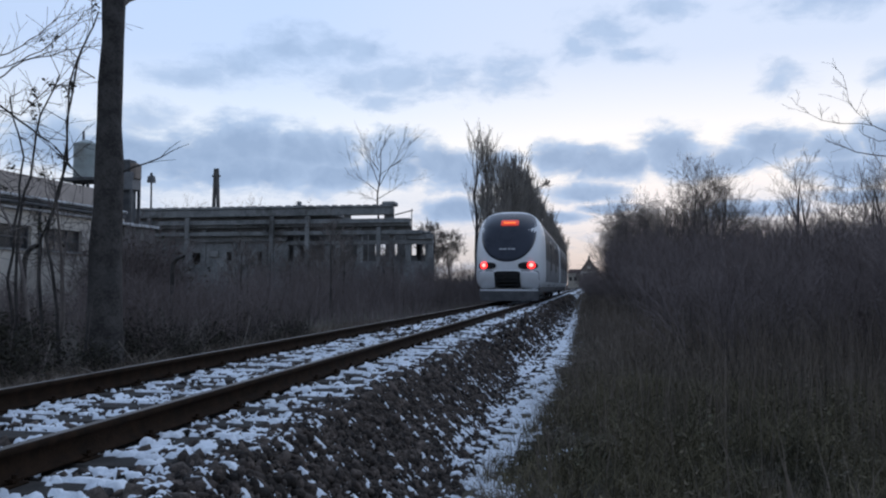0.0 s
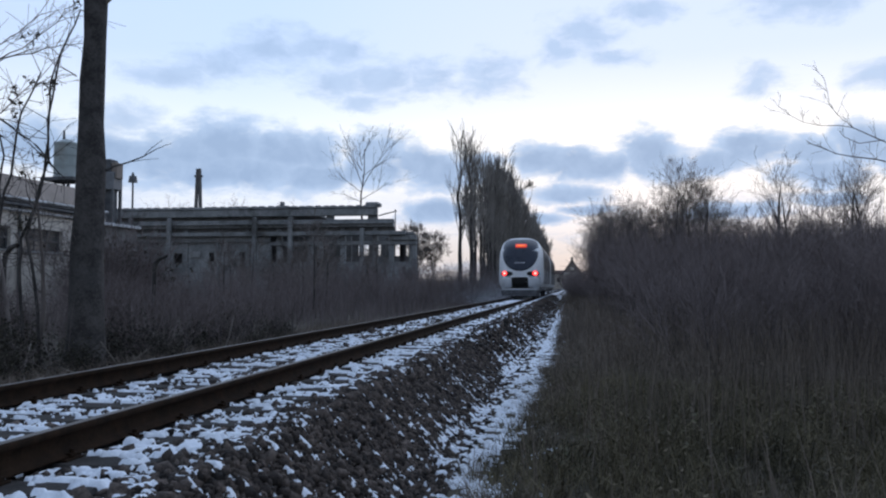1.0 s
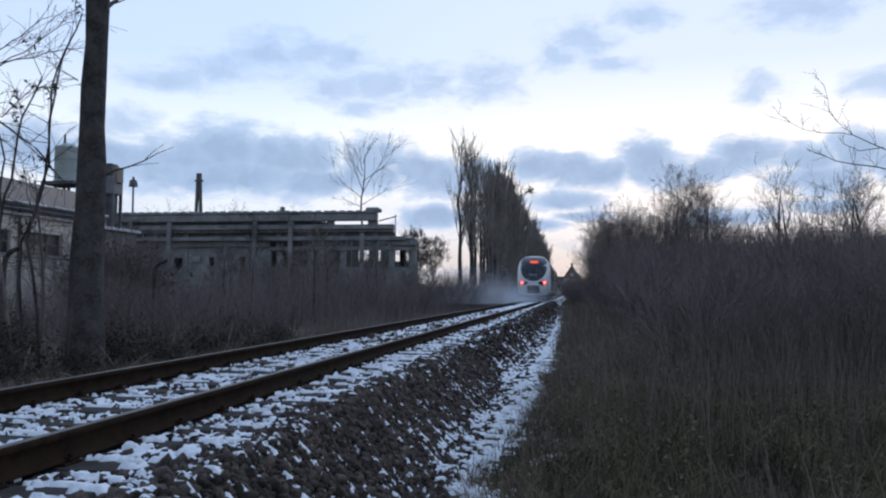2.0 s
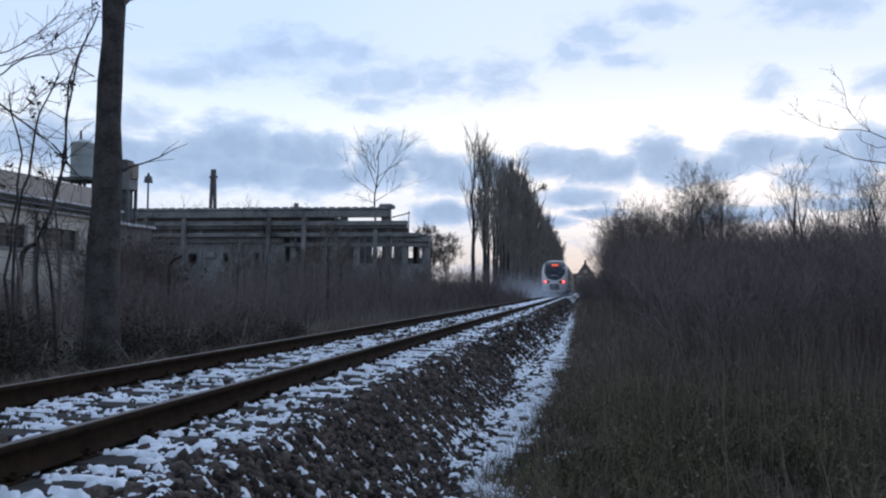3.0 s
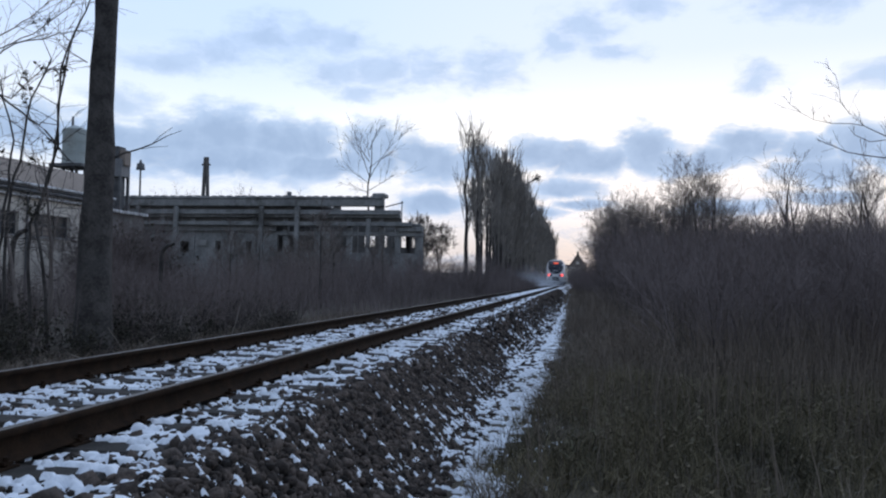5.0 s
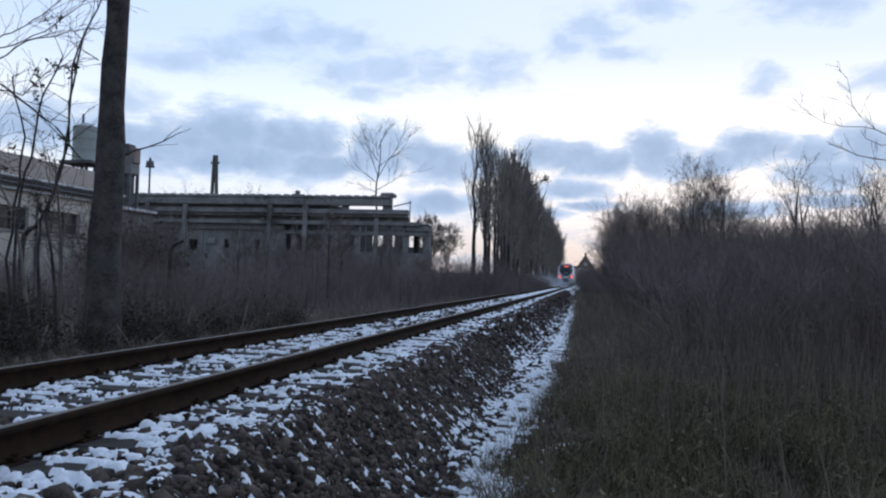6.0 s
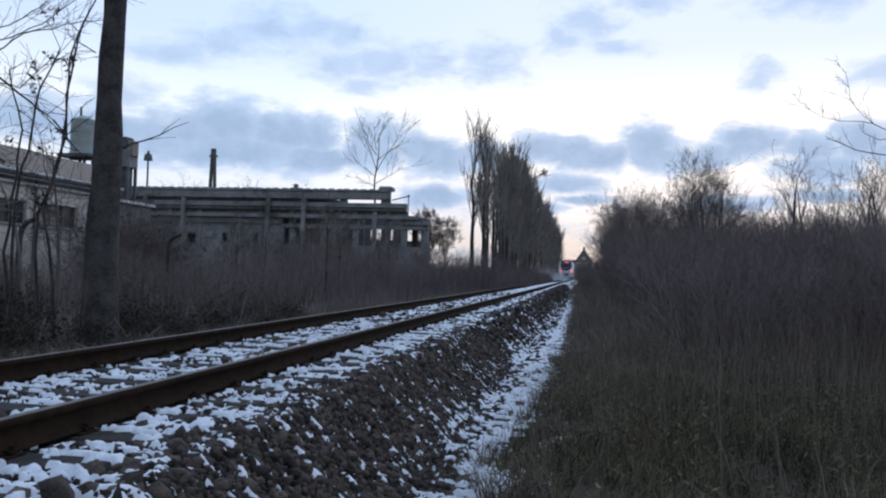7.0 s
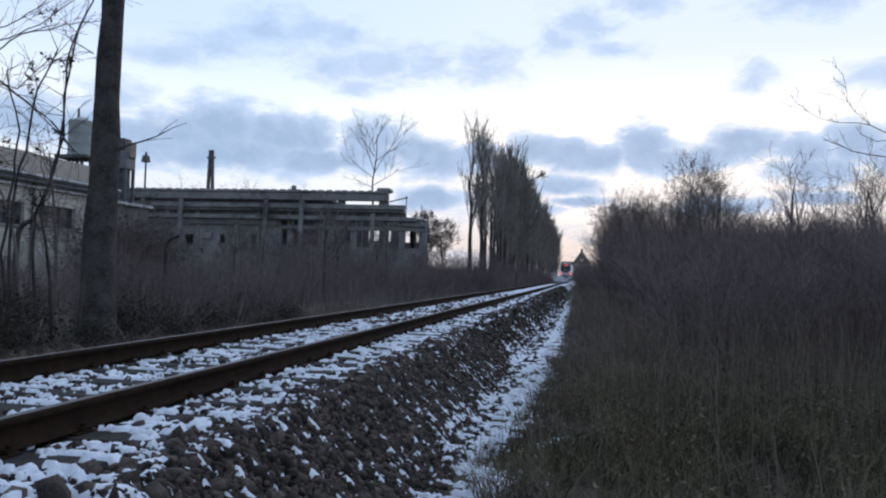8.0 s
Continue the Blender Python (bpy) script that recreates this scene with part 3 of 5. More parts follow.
def car_shell(y0, y1, nose_front):
    n = 56
    bm = bmesh.new()
    rows = []
    if nose_front:
        for j in range(1, 17):
            r = j / 16
            row = []
            for k in range(n):
                ox, oz = outline(k, n)
                x, z = ox * r, 2.15 + (oz - 2.15) * r
                row.append(bm.verts.new((x, float(nose_y(np.float64(x), np.float64(z))), z)))
            rows.append(row)
        c = bm.verts.new((0, float(nose_y(np.float64(0), np.float64(2.15))), 2.15))
        for k in range(n):
            bm.faces.new((c, rows[0][(k + 1) % n], rows[0][k]))
    for y in ([3.2] if nose_front else [y0]) + list(np.linspace(y0 + 4, y1, 5)):
        rows.append([bm.verts.new((outline(k, n)[0], y, outline(k, n)[1])) for k in range(n)])
    for a, b in zip(rows, rows[1:]):
        for k in range(n):
            bm.faces.new((a[k], a[(k + 1) % n], b[(k + 1) % n], b[k]))
    bm.faces.new(rows[-1])
    if not nose_front:
        bm.faces.new(list(reversed(rows[0])))
    bmesh.ops.recalc_face_normals(bm, faces=bm.faces)
    return bm


def side_x(z):
    """Half width of the body at that height."""
    n, hz = (3.3, 1.84) if z > 2.15 else (7.0, 1.60)
    return 1.44 * (1 - abs((z - 2.15) / hz) ** n) ** (1 / n)


def side_panel(bm, s, y0, y1, z0, z1, off):
    """A thin curved panel on the body's side."""
    zs = np.linspace(z0, z1, 5)
    a = [bm.verts.new((s * (side_x(z) + off), y0, z)) for z in zs]
    b = [bm.verts.new((s * (side_x(z) + off), y1, z)) for z in zs]
    c = [bm.verts.new((s * (side_x(z) - 0.02), y0, z)) for z in zs]
    d = [bm.verts.new((s * (side_x(z) - 0.02), y1, z)) for z in zs]
    for i in range(4):
        bm.faces.new((a[i], b[i], b[i + 1], a[i + 1]))
        bm.faces.new((c[i], a[i], a[i + 1], c[i + 1]))
        bm.faces.new((b[i], d[i], d[i + 1], b[i + 1]))
    bm.faces.new((a[4], b[4], d[4], c[4]))
    bm.faces.new((a[0], c[0], d[0], b[0]))
    return bm


def bogie(y):
    bm = box(-1.15, 1.15, y - 1.7, y + 1.7, 0.28, 0.62, 0.05)
    for s in (-1, 1):
        add_box(bm, s * 1.02 - 0.09, s * 1.02 + 0.09, y - 1.55, y + 1.55, 0.3, 0.72, 0.03)
    return bm


def build_train():
    t = tagged(new("railcar"), "white two-car diesel train with glowing red tail lights", "train")
    body = part("rear_car_body", car_shell(0, 20.6, True), M_WHITE, t, "white painted rounded body shell", True)
    body2 = part("front_car_body", car_shell(21.6, 41.5, False), M_WHITE, t, "white painted body shell", True)
    part("gangway_bellows", box(-1.15, 1.15, 20.4, 21.8, 0.7, 3.6, 0.15), M_BLACK, t, "black rubber folding gangway")
    patch("windscreen", 0.0, 2.98, 1.17, 0.93, 1.25, 4.2, 0.012, M_GLASS, body, "large dark tinted rounded windscreen", 10, 56, 2.1)
    patch("destination_display", 0.05, 3.42, 0.38, 0.13, 0.13, 9, 0.022, M_DISPLAY, body, "lit orange-red destination display", 3, 32)
    bm = bmesh.new()
    for i, (x, w) in enumerate(((-0.17, 0.10), (-0.04, 0.10), (0.09, 0.10), (0.22, 0.12))):
        y = float(nose_y(np.float64(x), np.float64(3.42)))
        add_box(bm, x - w / 2, x + w / 2, y - 0.045, y - 0.015, 3.38, 3.46)
    part("display_line", bm, M_DISPLAYTEXT, body, "glowing orange line of lettering")
    bm = bmesh.new()
    for x, w in ((-0.27, 0.13), (-0.10, 0.15), (0.08, 0.10), (0.25, 0.16)):
        y = float(nose_y(np.float64(x), np.float64(2.27)))
        add_box(bm, x - w / 2, x + w / 2, y - 0.03, y + 0.01, 2.24, 2.30)
    part("number_line", bm, M_MARK, body, "small pale line of lettering under the glass")
    for s in (-1, 1):
        patch("lamp_housing", s * 0.86, 1.56, 0.40, 0.15, 0.15, 2.6, 0.014, M_BLACK, body, "dark lamp recess", 4, 28)
        # Wider than the lens: the red bloom round the lamp, built as glowing surface.
        patch("tail_light", s * 1.0, 1.58, 0.165, 0.15, 0.15, 2.2, 0.03, M_TAIL, body, "red tail light widened by its modelled glow", 4, 24)
        patch("tail_light_lens", s * 1.0, 1.59, 0.085, 0.08, 0.08, 2.0, 0.045, M_TAILCORE, body, "bright lens of the tail light", 3, 20)
        patch("panel_seam", s * 0.90, 1.00, 0.40, 0.37, 0.42, 6.0, 0.010, M_SKIRT, body, "dark seam round the bumper panel", 4, 28)
        patch("corner_panel", s * 0.91, 0.99, 0.37, 0.34, 0.39, 6.0, 0.045, M_WHITE, body, "white corner bumper panel", 5, 32)
    patch("hatch_surround", 0.0, 0.97, 0.64, 0.42, 0.41, 6.0, 0.012, M_WHITE, body, "white surround of the coupler hatch", 4, 32)
    patch("coupler_hatch", 0.0, 0.99, 0.58, 0.35, 0.36, 6.0, 0.03, M_BLACK, body, "dark coupler hatch", 5, 36)
    for z in (0.76, 0.91, 1.06, 1.21):
        part("grille_bar", box(-0.44, 0.44, float(nose_y(np.float64(0.0), np.float64(z))) - 0.05, 0.1, z - 0.02, z + 0.02), M_BLACK, body, "dark grille bar in the hatch")
    # snow plough skirt and underframe
    prof = [(-1.36, 0.75), (-1.15, 0.22), (-0.6, 0.03), (0.6, 0.03), (1.15, 0.22), (1.36, 0.75)]
    for nm, z1, z0, k1, k0, material, lab in (("bumper_lip", 0.58, 0.50, 0.925, 0.915, M_WHITE, "white lower lip of the bumper"), ("plough_skirt", 0.495, 0.10, 0.955, 0.90, M_SKIRT, "dirty grey plough skirt over the rails")):
        bm = bmesh.new()
        top = [bm.verts.new((x * k1, y + 1.2 * (1 - k1), z1)) for x, y in prof]
        low = [bm.verts.new((x * k0, y + 1.2 * (1 - k0), z0)) for x, y in prof]
        back = [bm.verts.new((x * 0.9, 1.1, z)) for x, z in ((-1.36, z1), (1.36, z1), (1.36, z0), (-1.36, z0))]
        for i in range(5):
            bm.faces.new((top[i], top[i + 1], low[i + 1], low[i]))
        bm.faces.new((top[0], low[0], back[3], back[0]))
        bm.faces.new((top[5], back[1], back[2], low[5]))
        bm.faces.new((*low, back[2], back[3]))
        bm.faces.new((*reversed(top), back[0], back[1]))
        bmesh.ops.recalc_face_normals(bm, faces=bm.faces)
        part(nm, bm, material, body, lab)
    for y0, y1, b in ((2.2, 20.4, body), (21.8, 41.2, body2)):
        for s in (-1, 1):
            # Grey and dark panels over the white shell paint in the side's shade.
            part("side_skirt", side_panel(bmesh.new(), s, y0 + 1.5, y1 - 0.2, 0.60, 1.90, 0.010), M_GREYP, b, "lower side panel in grey for the shaded side")
            part("roof_edge", side_panel(bmesh.new(), s, y0 + 1.3, y1 - 0.2, 3.305, 3.55, 0.012), M_GREYP, b, "grey strip under the roof")
            part("window_band", side_panel(bmesh.new(), s, y0 + 1.3, y1 - 0.2, 1.905, 3.30, 0.010), M_SKIRT, b, "dark band between the windows")
            for k in range(8):
                w0 = y0 + 1.5 + k * (y1 - y0 - 2.0) / 8
                if k in (2, 5):
                    d = part("passenger_door", side_panel(bmesh.new(), s, w0, w0 + 1.5, 0.72, 3.05, 0.022), M_GREYP, b, "grey double passenger door")
                    for e in (0.12, 0.82):
                        part("door_pane", side_panel(bmesh.new(), s, w0 + e, w0 + e + 0.56, 1.5, 2.85, 0.030), M_SIDEGLASS, d)
                else:
                    part("side_window", side_panel(bmesh.new(), s, w0, w0 + 1.8, 2.02, 2.90, 0.020), M_SIDEGLASS, b)
        part("underframe", box(-1.25, 1.25, y0, y1, 0.42, 0.62, 0.03), M_SKIRT, b)
        for y in (y0 + 2.4, y1 - 2.4):
            bg = part("bogie", bogie(y), M_SKIRT, b, "dark bogie frame")
            for dy in (-1.2, 1.2):
                for s in (-1, 1):
                    bm = add_cyl(bmesh.new(), (s * 0.68, y + dy, 0.425), (s * 0.82, y + dy, 0.425), 0.42, 0.42, 24)
                    part("wheel", bm, M_BLACK, bg)
        bm = box(-0.75, 0.75, y0 + 5, y0 + 8.5, 3.95, 4.12, 0.06)
        add_box(bm, -0.7, 0.7, y0 + 11, y0 + 14, 3.95, 4.10, 0.06)
        part("roof_unit", bm, M_GREYP, b, "grey roof equipment cover")
    return t


TRAIN = build_train()


# ---- factory beside the line ----
def wall_with_holes(bm, fix, t, a0, a1, z0, z1, holes, axis):
    """A wall of thickness t in the plane fix (x or y), from a0 to a1, with rectangular openings through it."""
    cuts = sorted({a0, a1, *[h[0] for h in holes], *[h[1] for h in holes]})
    for u0, u1 in zip(cuts, cuts[1:]):
        mid = (u0 + u1) / 2
        zs = [z0]
        for h in sorted([h for h in holes if h[0] < mid < h[1]], key=lambda q: q[2]):
            zs += [h[2], h[3]]
        zs.append(z1)
        for k in range(0, len(zs), 2):
            if zs[k + 1] - zs[k] > 0.01:
                if axis == "x":
                    add_box(bm, fix - t, fix, u0, u1, zs[k], zs[k + 1])
                else:
                    add_box(bm, u0, u1, fix, fix + t, zs[k], zs[k + 1])
    bmesh.ops.remove_doubles(bm, verts=bm.verts, dist=0.001)
    return bm


def build_low_house():
    """Second house beside the gabled one."""
    h = tagged(new("low_house"), "distant low house with a pale wall and red roof", "house")
    x, y, w, d = -5.6, 340.0, 3.0, 8.0
    part("wall", box(x - w, x + w, y, y + d, 0, 6.6), M_PLASTER, h, "pale plaster wall")
    bm = bmesh.new()
    g = [bm.verts.new(p) for p in ((x - w - 0.3, y - 0.5, 6.6), (x + w + 0.3, y - 0.5, 6.6), (x + w + 0.3, y + d + 0.5, 6.6), (x - w - 0.3, y + d + 0.5, 6.6), (x - w + 0.5, y + d / 2, 8.2), (x + w - 0.5, y + d / 2, 8.2))]
    for q in ((0, 1, 5, 4), (1, 2, 5), (2, 3, 4, 5), (3, 0, 4), (3, 2, 1, 0)):
        bm.faces.new([g[i] for i in q])
    part("roof", bm, M_ROOFTILE, h, "dark red tiled roof")
    for u in (-2.4, -0.5, 1.4):
        part("window", box(x + u, x + u + 1.1, y - 0.05, y + 0.04, 3.4, 4.9), M_PANE, h)


def build_factory():
    """Low plastered hall whose long side runs along the track, with a lower annex at its end."""
    f = tagged(new("factory_hall"), "low factory hall with dirty white plaster walls and a tan roof", "building")
    X, Y0, Y1, Y2, E, A = -23.0, 6.0, 37.4, 40.9, 5.02, 4.62
    holes = [(28.25 + 3.5 * k, 30.95 + 3.5 * k, 3.07, 4.03) for k in range(-6, 3)]
    wall = part("front_wall", wall_with_holes(bmesh.new(), X, 0.4, Y0, Y1, 0.2, E, holes, "x"), M_PLASTER, f, "dirty white plastered wall")
    part("annex_wall", wall_with_holes(bmesh.new(), X, 0.4, Y1, Y2, 0.2, A, [], "x"), M_DARKWALL, f, "dark wall of the lower annex")
    part("annex_end_wall", wall_with_holes(bmesh.new(), Y2 - 0.4, 0.4, X - 9, X - 0.4, 0.2, A, [(X - 6, X - 4, 2.9, 4.0)], "y"), M_DARKWALL, f)
    part("end_wall", wall_with_holes(bmesh.new(), Y1 - 0.4, 0.4, X - 14, X - 0.4, 0.2, E, [], "y"), M_PLASTER, f, "dirty plastered end wall")
    part("rear_wall", wall_with_holes(bmesh.new(), X - 13.6, 0.4, Y0, Y1 - 0.4, 0.2, E, [], "x"), M_PLASTER, f)
    part("annex_roof", box(X - 9.0, X + 0.10, Y1, Y2 + 0.1, A, A + 0.08), M_SKIRT, f, "flat dark annex roof")
    for i, (a, b, c, d) in enumerate(holes):
        win = part("window", box(X - 0.30, X - 0.22, a, b, c, d), M_PANE, wall, "dusty dark factory window")
        for u in (a, a + (b - a) / 3, a + 2 * (b - a) / 3, b - 0.06):
            part("mullion", box(X - 0.21, X - 0.15, u, u + 0.06, c, d), M_SKIRT, win)
        part("transom", box(X - 0.205, X - 0.155, a, b, (c + d) / 2 - 0.03, (c + d) / 2 + 0.03), M_SKIRT, win)
        part("boarding", box(X - 0.215, X - 0.18, a + 0.08, a + (b - a) * (0.3 + 0.3 * (i % 2)), c + 0.05, c + (d - c) * 0.55), M_TAN if i % 2 else M_DARKWALL, win, "weathered board behind the bars")
        part("sill", box(X - 0.1, X + 0.09, a - 0.1, b + 0.1, c - 0.09, c - 0.004), M_PIPE, wall)
    # Dark strip below the pale edge: the gutter's shadow, put into the colour.
    part("cornice", box(X - 0.1, X + 0.34, Y0 - 0.2, Y1 + 0.1, E, E + 0.10, 0.02), M_SKIRT, f, "eaves strip coloured dark as the gutter's shadow")
    part("eaves_edge", box(X + 0.02, X + 0.42, Y0 - 0.2, Y1 + 0.15, E + 0.10, E + 0.22, 0.03), M_WHITECAP, f, "pale eaves edge dusted with snow")
    part("gutter", add_cyl(bmesh.new(), (X + 0.32, Y0, E - 0.10), (X + 0.32, Y1, E - 0.10), 0.075, 0.075, 8), M_SKIRT, f, "dark gutter pipe below the eaves")
    part("ledge", box(X, X + 0.20, Y0, Y1, 4.66, 4.78, 0.02), M_WHITECAP, f, "pale wall ledge dusted with snow")
    part("annex_ledge", box(X + 0.002, X + 0.22, Y1, Y2 + 0.1, A - 0.06, A + 0.09, 0.02), M_WHITECAP, f, "pale annex eaves dusted with snow")
    for y in (31.35, 24.3, 17.2):
        part("downpipe", add_cyl(bmesh.new(), (X + 0.09, y, 0.3), (X + 0.09, y, E - 0.1), 0.055, 0.055, 8), M_SKIRT, f)
    # gabled roof
    bm = bmesh.new()
    z = E + 0.10
    c = [bm.verts.new(p) for p in ((X + 0.02, Y0, z), (X + 0.02, Y1, z), (X - 14, Y1, z), (X - 14, Y0, z), (X - 0.9, Y0, z + 1.20), (X - 0.9, Y1, z + 1.20), (X - 13, Y1, z + 1.20), (X - 13, Y0, z + 1.20))]
    for q in ((0, 1, 5, 4), (1, 2, 6, 5), (2, 3, 7, 6), (3, 0, 4, 7), (4, 5, 6, 7), (0, 3, 2, 1)):
        bm.faces.new([c[i] for i in q])
    bmesh.ops.recalc_face_normals(bm, faces=bm.faces)
    part("roof", bm, M_TAN, f, "tan sheet roof")


def build_ruin():
    """Long derelict concrete frame standing across the view."""
    f = tagged(new("derelict_hall"), "derelict concrete frame hall with bare beams and open bays", "building")
    f.location.x = -0.5
    Y, D = 66.0, 11.0
    x0, x1, x2, x3 = -43.0, -15.3, -13.9, -12.0
    rng = random.Random(8)
    cols = list(np.arange(x1 - 0.4, x0, -2.76))
    for row, y in enumerate((Y, Y + D)):
        for x in cols:
            part("column", box(x, x + 0.40, y, y + 0.5, 0.1, 7.0 if row == 0 else 6.3, 0.03), M_SLABS, f)
    for x, y, h in ((x2 - 0.4, Y, 5.9), (x3 - 0.4, Y, 5.3), (x3 - 1.1, Y + 2, 5.2), (-14.9, Y + 1, 5.6)):
        part("column", box(x, x + 0.34, y, y + 0.4, 0.1, h, 0.03), M_SLABS, f)
    # roof: a thin deck on a deep edge beam, fallen in towards the end
    part("roof_deck", box(x0, -22.6, Y - 0.5, Y + D, 7.98, 8.16, 0.03), M_SLABS, f, "weathered roof deck with a ragged edge")
    part("roof_beam", box(x0, x1, Y - 0.42, Y + 0.2, 7.36, 7.97, 0.04), M_SLABS, f, "deep edge beam under the roof")
    part("roof_edge", box(-22.6, x1, Y - 0.5, Y + 0.3, 7.98, 8.13, 0.03), M_SLABS, f, "bare roof edge over the open bays")
    block = part("roof_block", box(-0.22, 0.22, -0.3, 0.3, 0.0, 0.10, 0.02), M_SLABS, f)
    block.matrix_basis = pose(x0 + 0.2, Y, 8.16)
    x = x0
    while x < x1 - 1.2:
        x += rng.uniform(0.62, 0.80)
        o = mesh_ob("roof_block", block.data, None, f)
        o.matrix_basis = pose(x, Y + rng.uniform(-0.08, 0.08), 8.16 if x < -22.6 else 8.13, 0, 0, rng.uniform(-6, 6))
    part("broken_corner", box(x1 - 1.0, x1 + 0.1, Y - 0.2, Y + 1.2, 8.13, 8.48, 0.1), M_SLABS, f, "broken block on the roof corner")
    part("vent_stub", box(-23.7, -23.4, Y, Y + 0.4, 8.16, 8.62, 0.03), M_SLABS, f)
    for x in (-36.9, -33.4, -25.8, -22.7, -16.6):
        part("buttress", box(x, x + 0.34, Y - 0.85, Y - 0.56, 0.1, 7.3 if x < -20 else 6.3, 0.03), M_SLABS, f, "slender concrete buttress")
    # bands between the beams, set back and coloured dark for shade, open over the last bays
    part("shadow_gap_wall", box(x0, -22.6, Y + 0.12, Y + 0.35, 6.9, 7.36), M_DARKWALL, f, "recess below the edge beam, coloured dark for shade")
    for a, b in ((-19.6, -19.0), (-16.1, x1)):
        part("strut", box(a, b, Y - 0.1, Y + 0.2, 7.08, 7.36), M_SLABS, f)
    part("upper_beam", box(x0, x2, Y - 0.35, Y + 0.2, 6.42, 7.06, 0.04), M_SLABS, f, "long concrete beam")
    part("upper_lip", box(x0, x2, Y - 0.60, Y - 0.352, 6.66, 6.80, 0.02), M_SLABS, f)
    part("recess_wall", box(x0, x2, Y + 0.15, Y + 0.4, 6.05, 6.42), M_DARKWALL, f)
    part("lower_beam", box(x0, x3 - 0.9, Y - 0.55, Y + 0.3, 5.72, 6.05, 0.04), M_SLABS, f, "long concrete beam")
    part("broken_beam", box(x2 - 0.2, x3, Y - 0.3, Y + 0.2, 5.3, 5.70, 0.05), M_SLABS, f, "sagging broken beam end")
    part("rubble", box(x3 - 1.0, x3 - 0.2, Y - 0.2, Y + 0.4, 5.70, 5.98, 0.1), M_SLABS, f)
    part("fascia_slab", box(x0, -24.5, Y - 0.15, Y + 0.05, 5.25, 5.70, 0.02), M_SLABS, f)
    part("head_beam", box(-24.5, x3, Y - 0.1, Y + 0.25, 4.93, 5.26, 0.03), M_SLABS, f)
    # long wall with empty windows, a see-through row in the last bays
    holes = [(-35.5, -34.1, 3.9, 4.45), (-33.2, -32.4, 3.5, 4.35), (-30.0, -29.1, 3.65, 4.4), (-27.2, -26.3, 3.6, 4.4), (-38.2, -37.2, 3.6, 4.4), (-40.9, -39.6, 3.6, 4.4)]
    part("bay_wall", wall_with_holes(bmesh.new(), Y + 0.1, 0.3, x0, -24.5, 0.1, 5.25, holes, "y"), M_SLABS, f, "stained concrete wall with empty windows")
    part("bay_wall", wall_with_holes(bmesh.new(), Y + 0.1, 0.3, -24.5, x3, 0.1, 3.55, [], "y"), M_SLABS, f)
    # Inner and rear walls take the dark tone as painted shade behind the bays.
    part("back_shade_wall", box(x0, -18.6, Y + 4.0, Y + 4.3, 0.1, 6.9), M_DARKWALL, f, "inner wall coloured dark for the shade in the bays")
    s = 1.0 + D / 66.0
    back = [(a * s, b * s, 4.44, 5.5) for a, b in ((-18.1, -17.7), (-17.0, -16.1), (-15.5, -15.1), (-14.7, -14.3), (-13.9, -13.5), (-13.0, -12.7), (-12.5, -12.3))]
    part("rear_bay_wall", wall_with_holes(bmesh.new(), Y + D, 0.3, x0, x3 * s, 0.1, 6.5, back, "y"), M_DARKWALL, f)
    for x, w, z, h in ((-41.5, 1.3, 3.5, 1.2), (-31.6, 0.9, 4.0, 0.5), (-28.7, 0.42, 3.3, 2.3), (-23.9, 0.5, 3.2, 1.3), (-20.4, 0.5, 3.4, 2.3), (-36.6, 3.4, 3.0, 0.14)):
        part("pale_panel", box(x, x + w, Y - 0.06, Y + 0.06, z, z + h), M_PIPE, f, "pale remnant of wall panel")
    part("rod", add_cyl(bmesh.new(), (x2 + 0.1, Y, 5.6), (x2 + 0.1, Y, 7.85), 0.05, 0.04, 6), M_STEEL, f, "bare steel rod")
    part("rod", add_cyl(bmesh.new(), (x1 + 0.1, Y, 7.35), (x2 + 0.2, Y, 7.72), 0.05, 0.05, 6), M_STEEL, f)


def build_tank(x, y, z0, z1, r, name, label, legs):
    t = tagged(new(name), label, "tank")
    bm = add_cyl(bmesh.new(), (x, y, z0), (x, y, z1), r, r, 28)
    add_cyl(bm, (x, y, z1), (x, y, z1 + 0.35 * r), r, r * 0.25, 28)
    part("shell", bm, M_TANK, t, "pale green painted shell", False)
    for z in np.linspace(z0 + 0.1, z1 - 0.1, 4):
        part("hoop_ring", add_cyl(bmesh.new(), (x, y, z - 0.03), (x, y, z + 0.03), r + 0.03, r + 0.03, 28), M_TANK, t)
    if legs:
        part("platform", box(x - 1.1, x + 1.1, y - 1.0, y + 1.0, z0 - 0.22, z0 - 0.002, 0.03), M_SKIRT, t, "dark platform under the tank")
        part("finial", add_cyl(bmesh.new(), (x - 0.2, y, z1 + 0.25), (x - 0.2, y, z1 + 0.85), 0.09, 0.06, 8), M_STEEL, t)
        for k in range(4):
            w = math.pi / 4 + k * math.pi / 2
            part("leg", add_cyl(bmesh.new(), (x + r * 0.85 * math.cos(w), y + r * 0.85 * math.sin(w), 0.2), (x + r * 0.85 * math.cos(w), y + r * 0.85 * math.sin(w), z0 - 0.2), 0.12, 0.1, 8), M_STEEL, t)


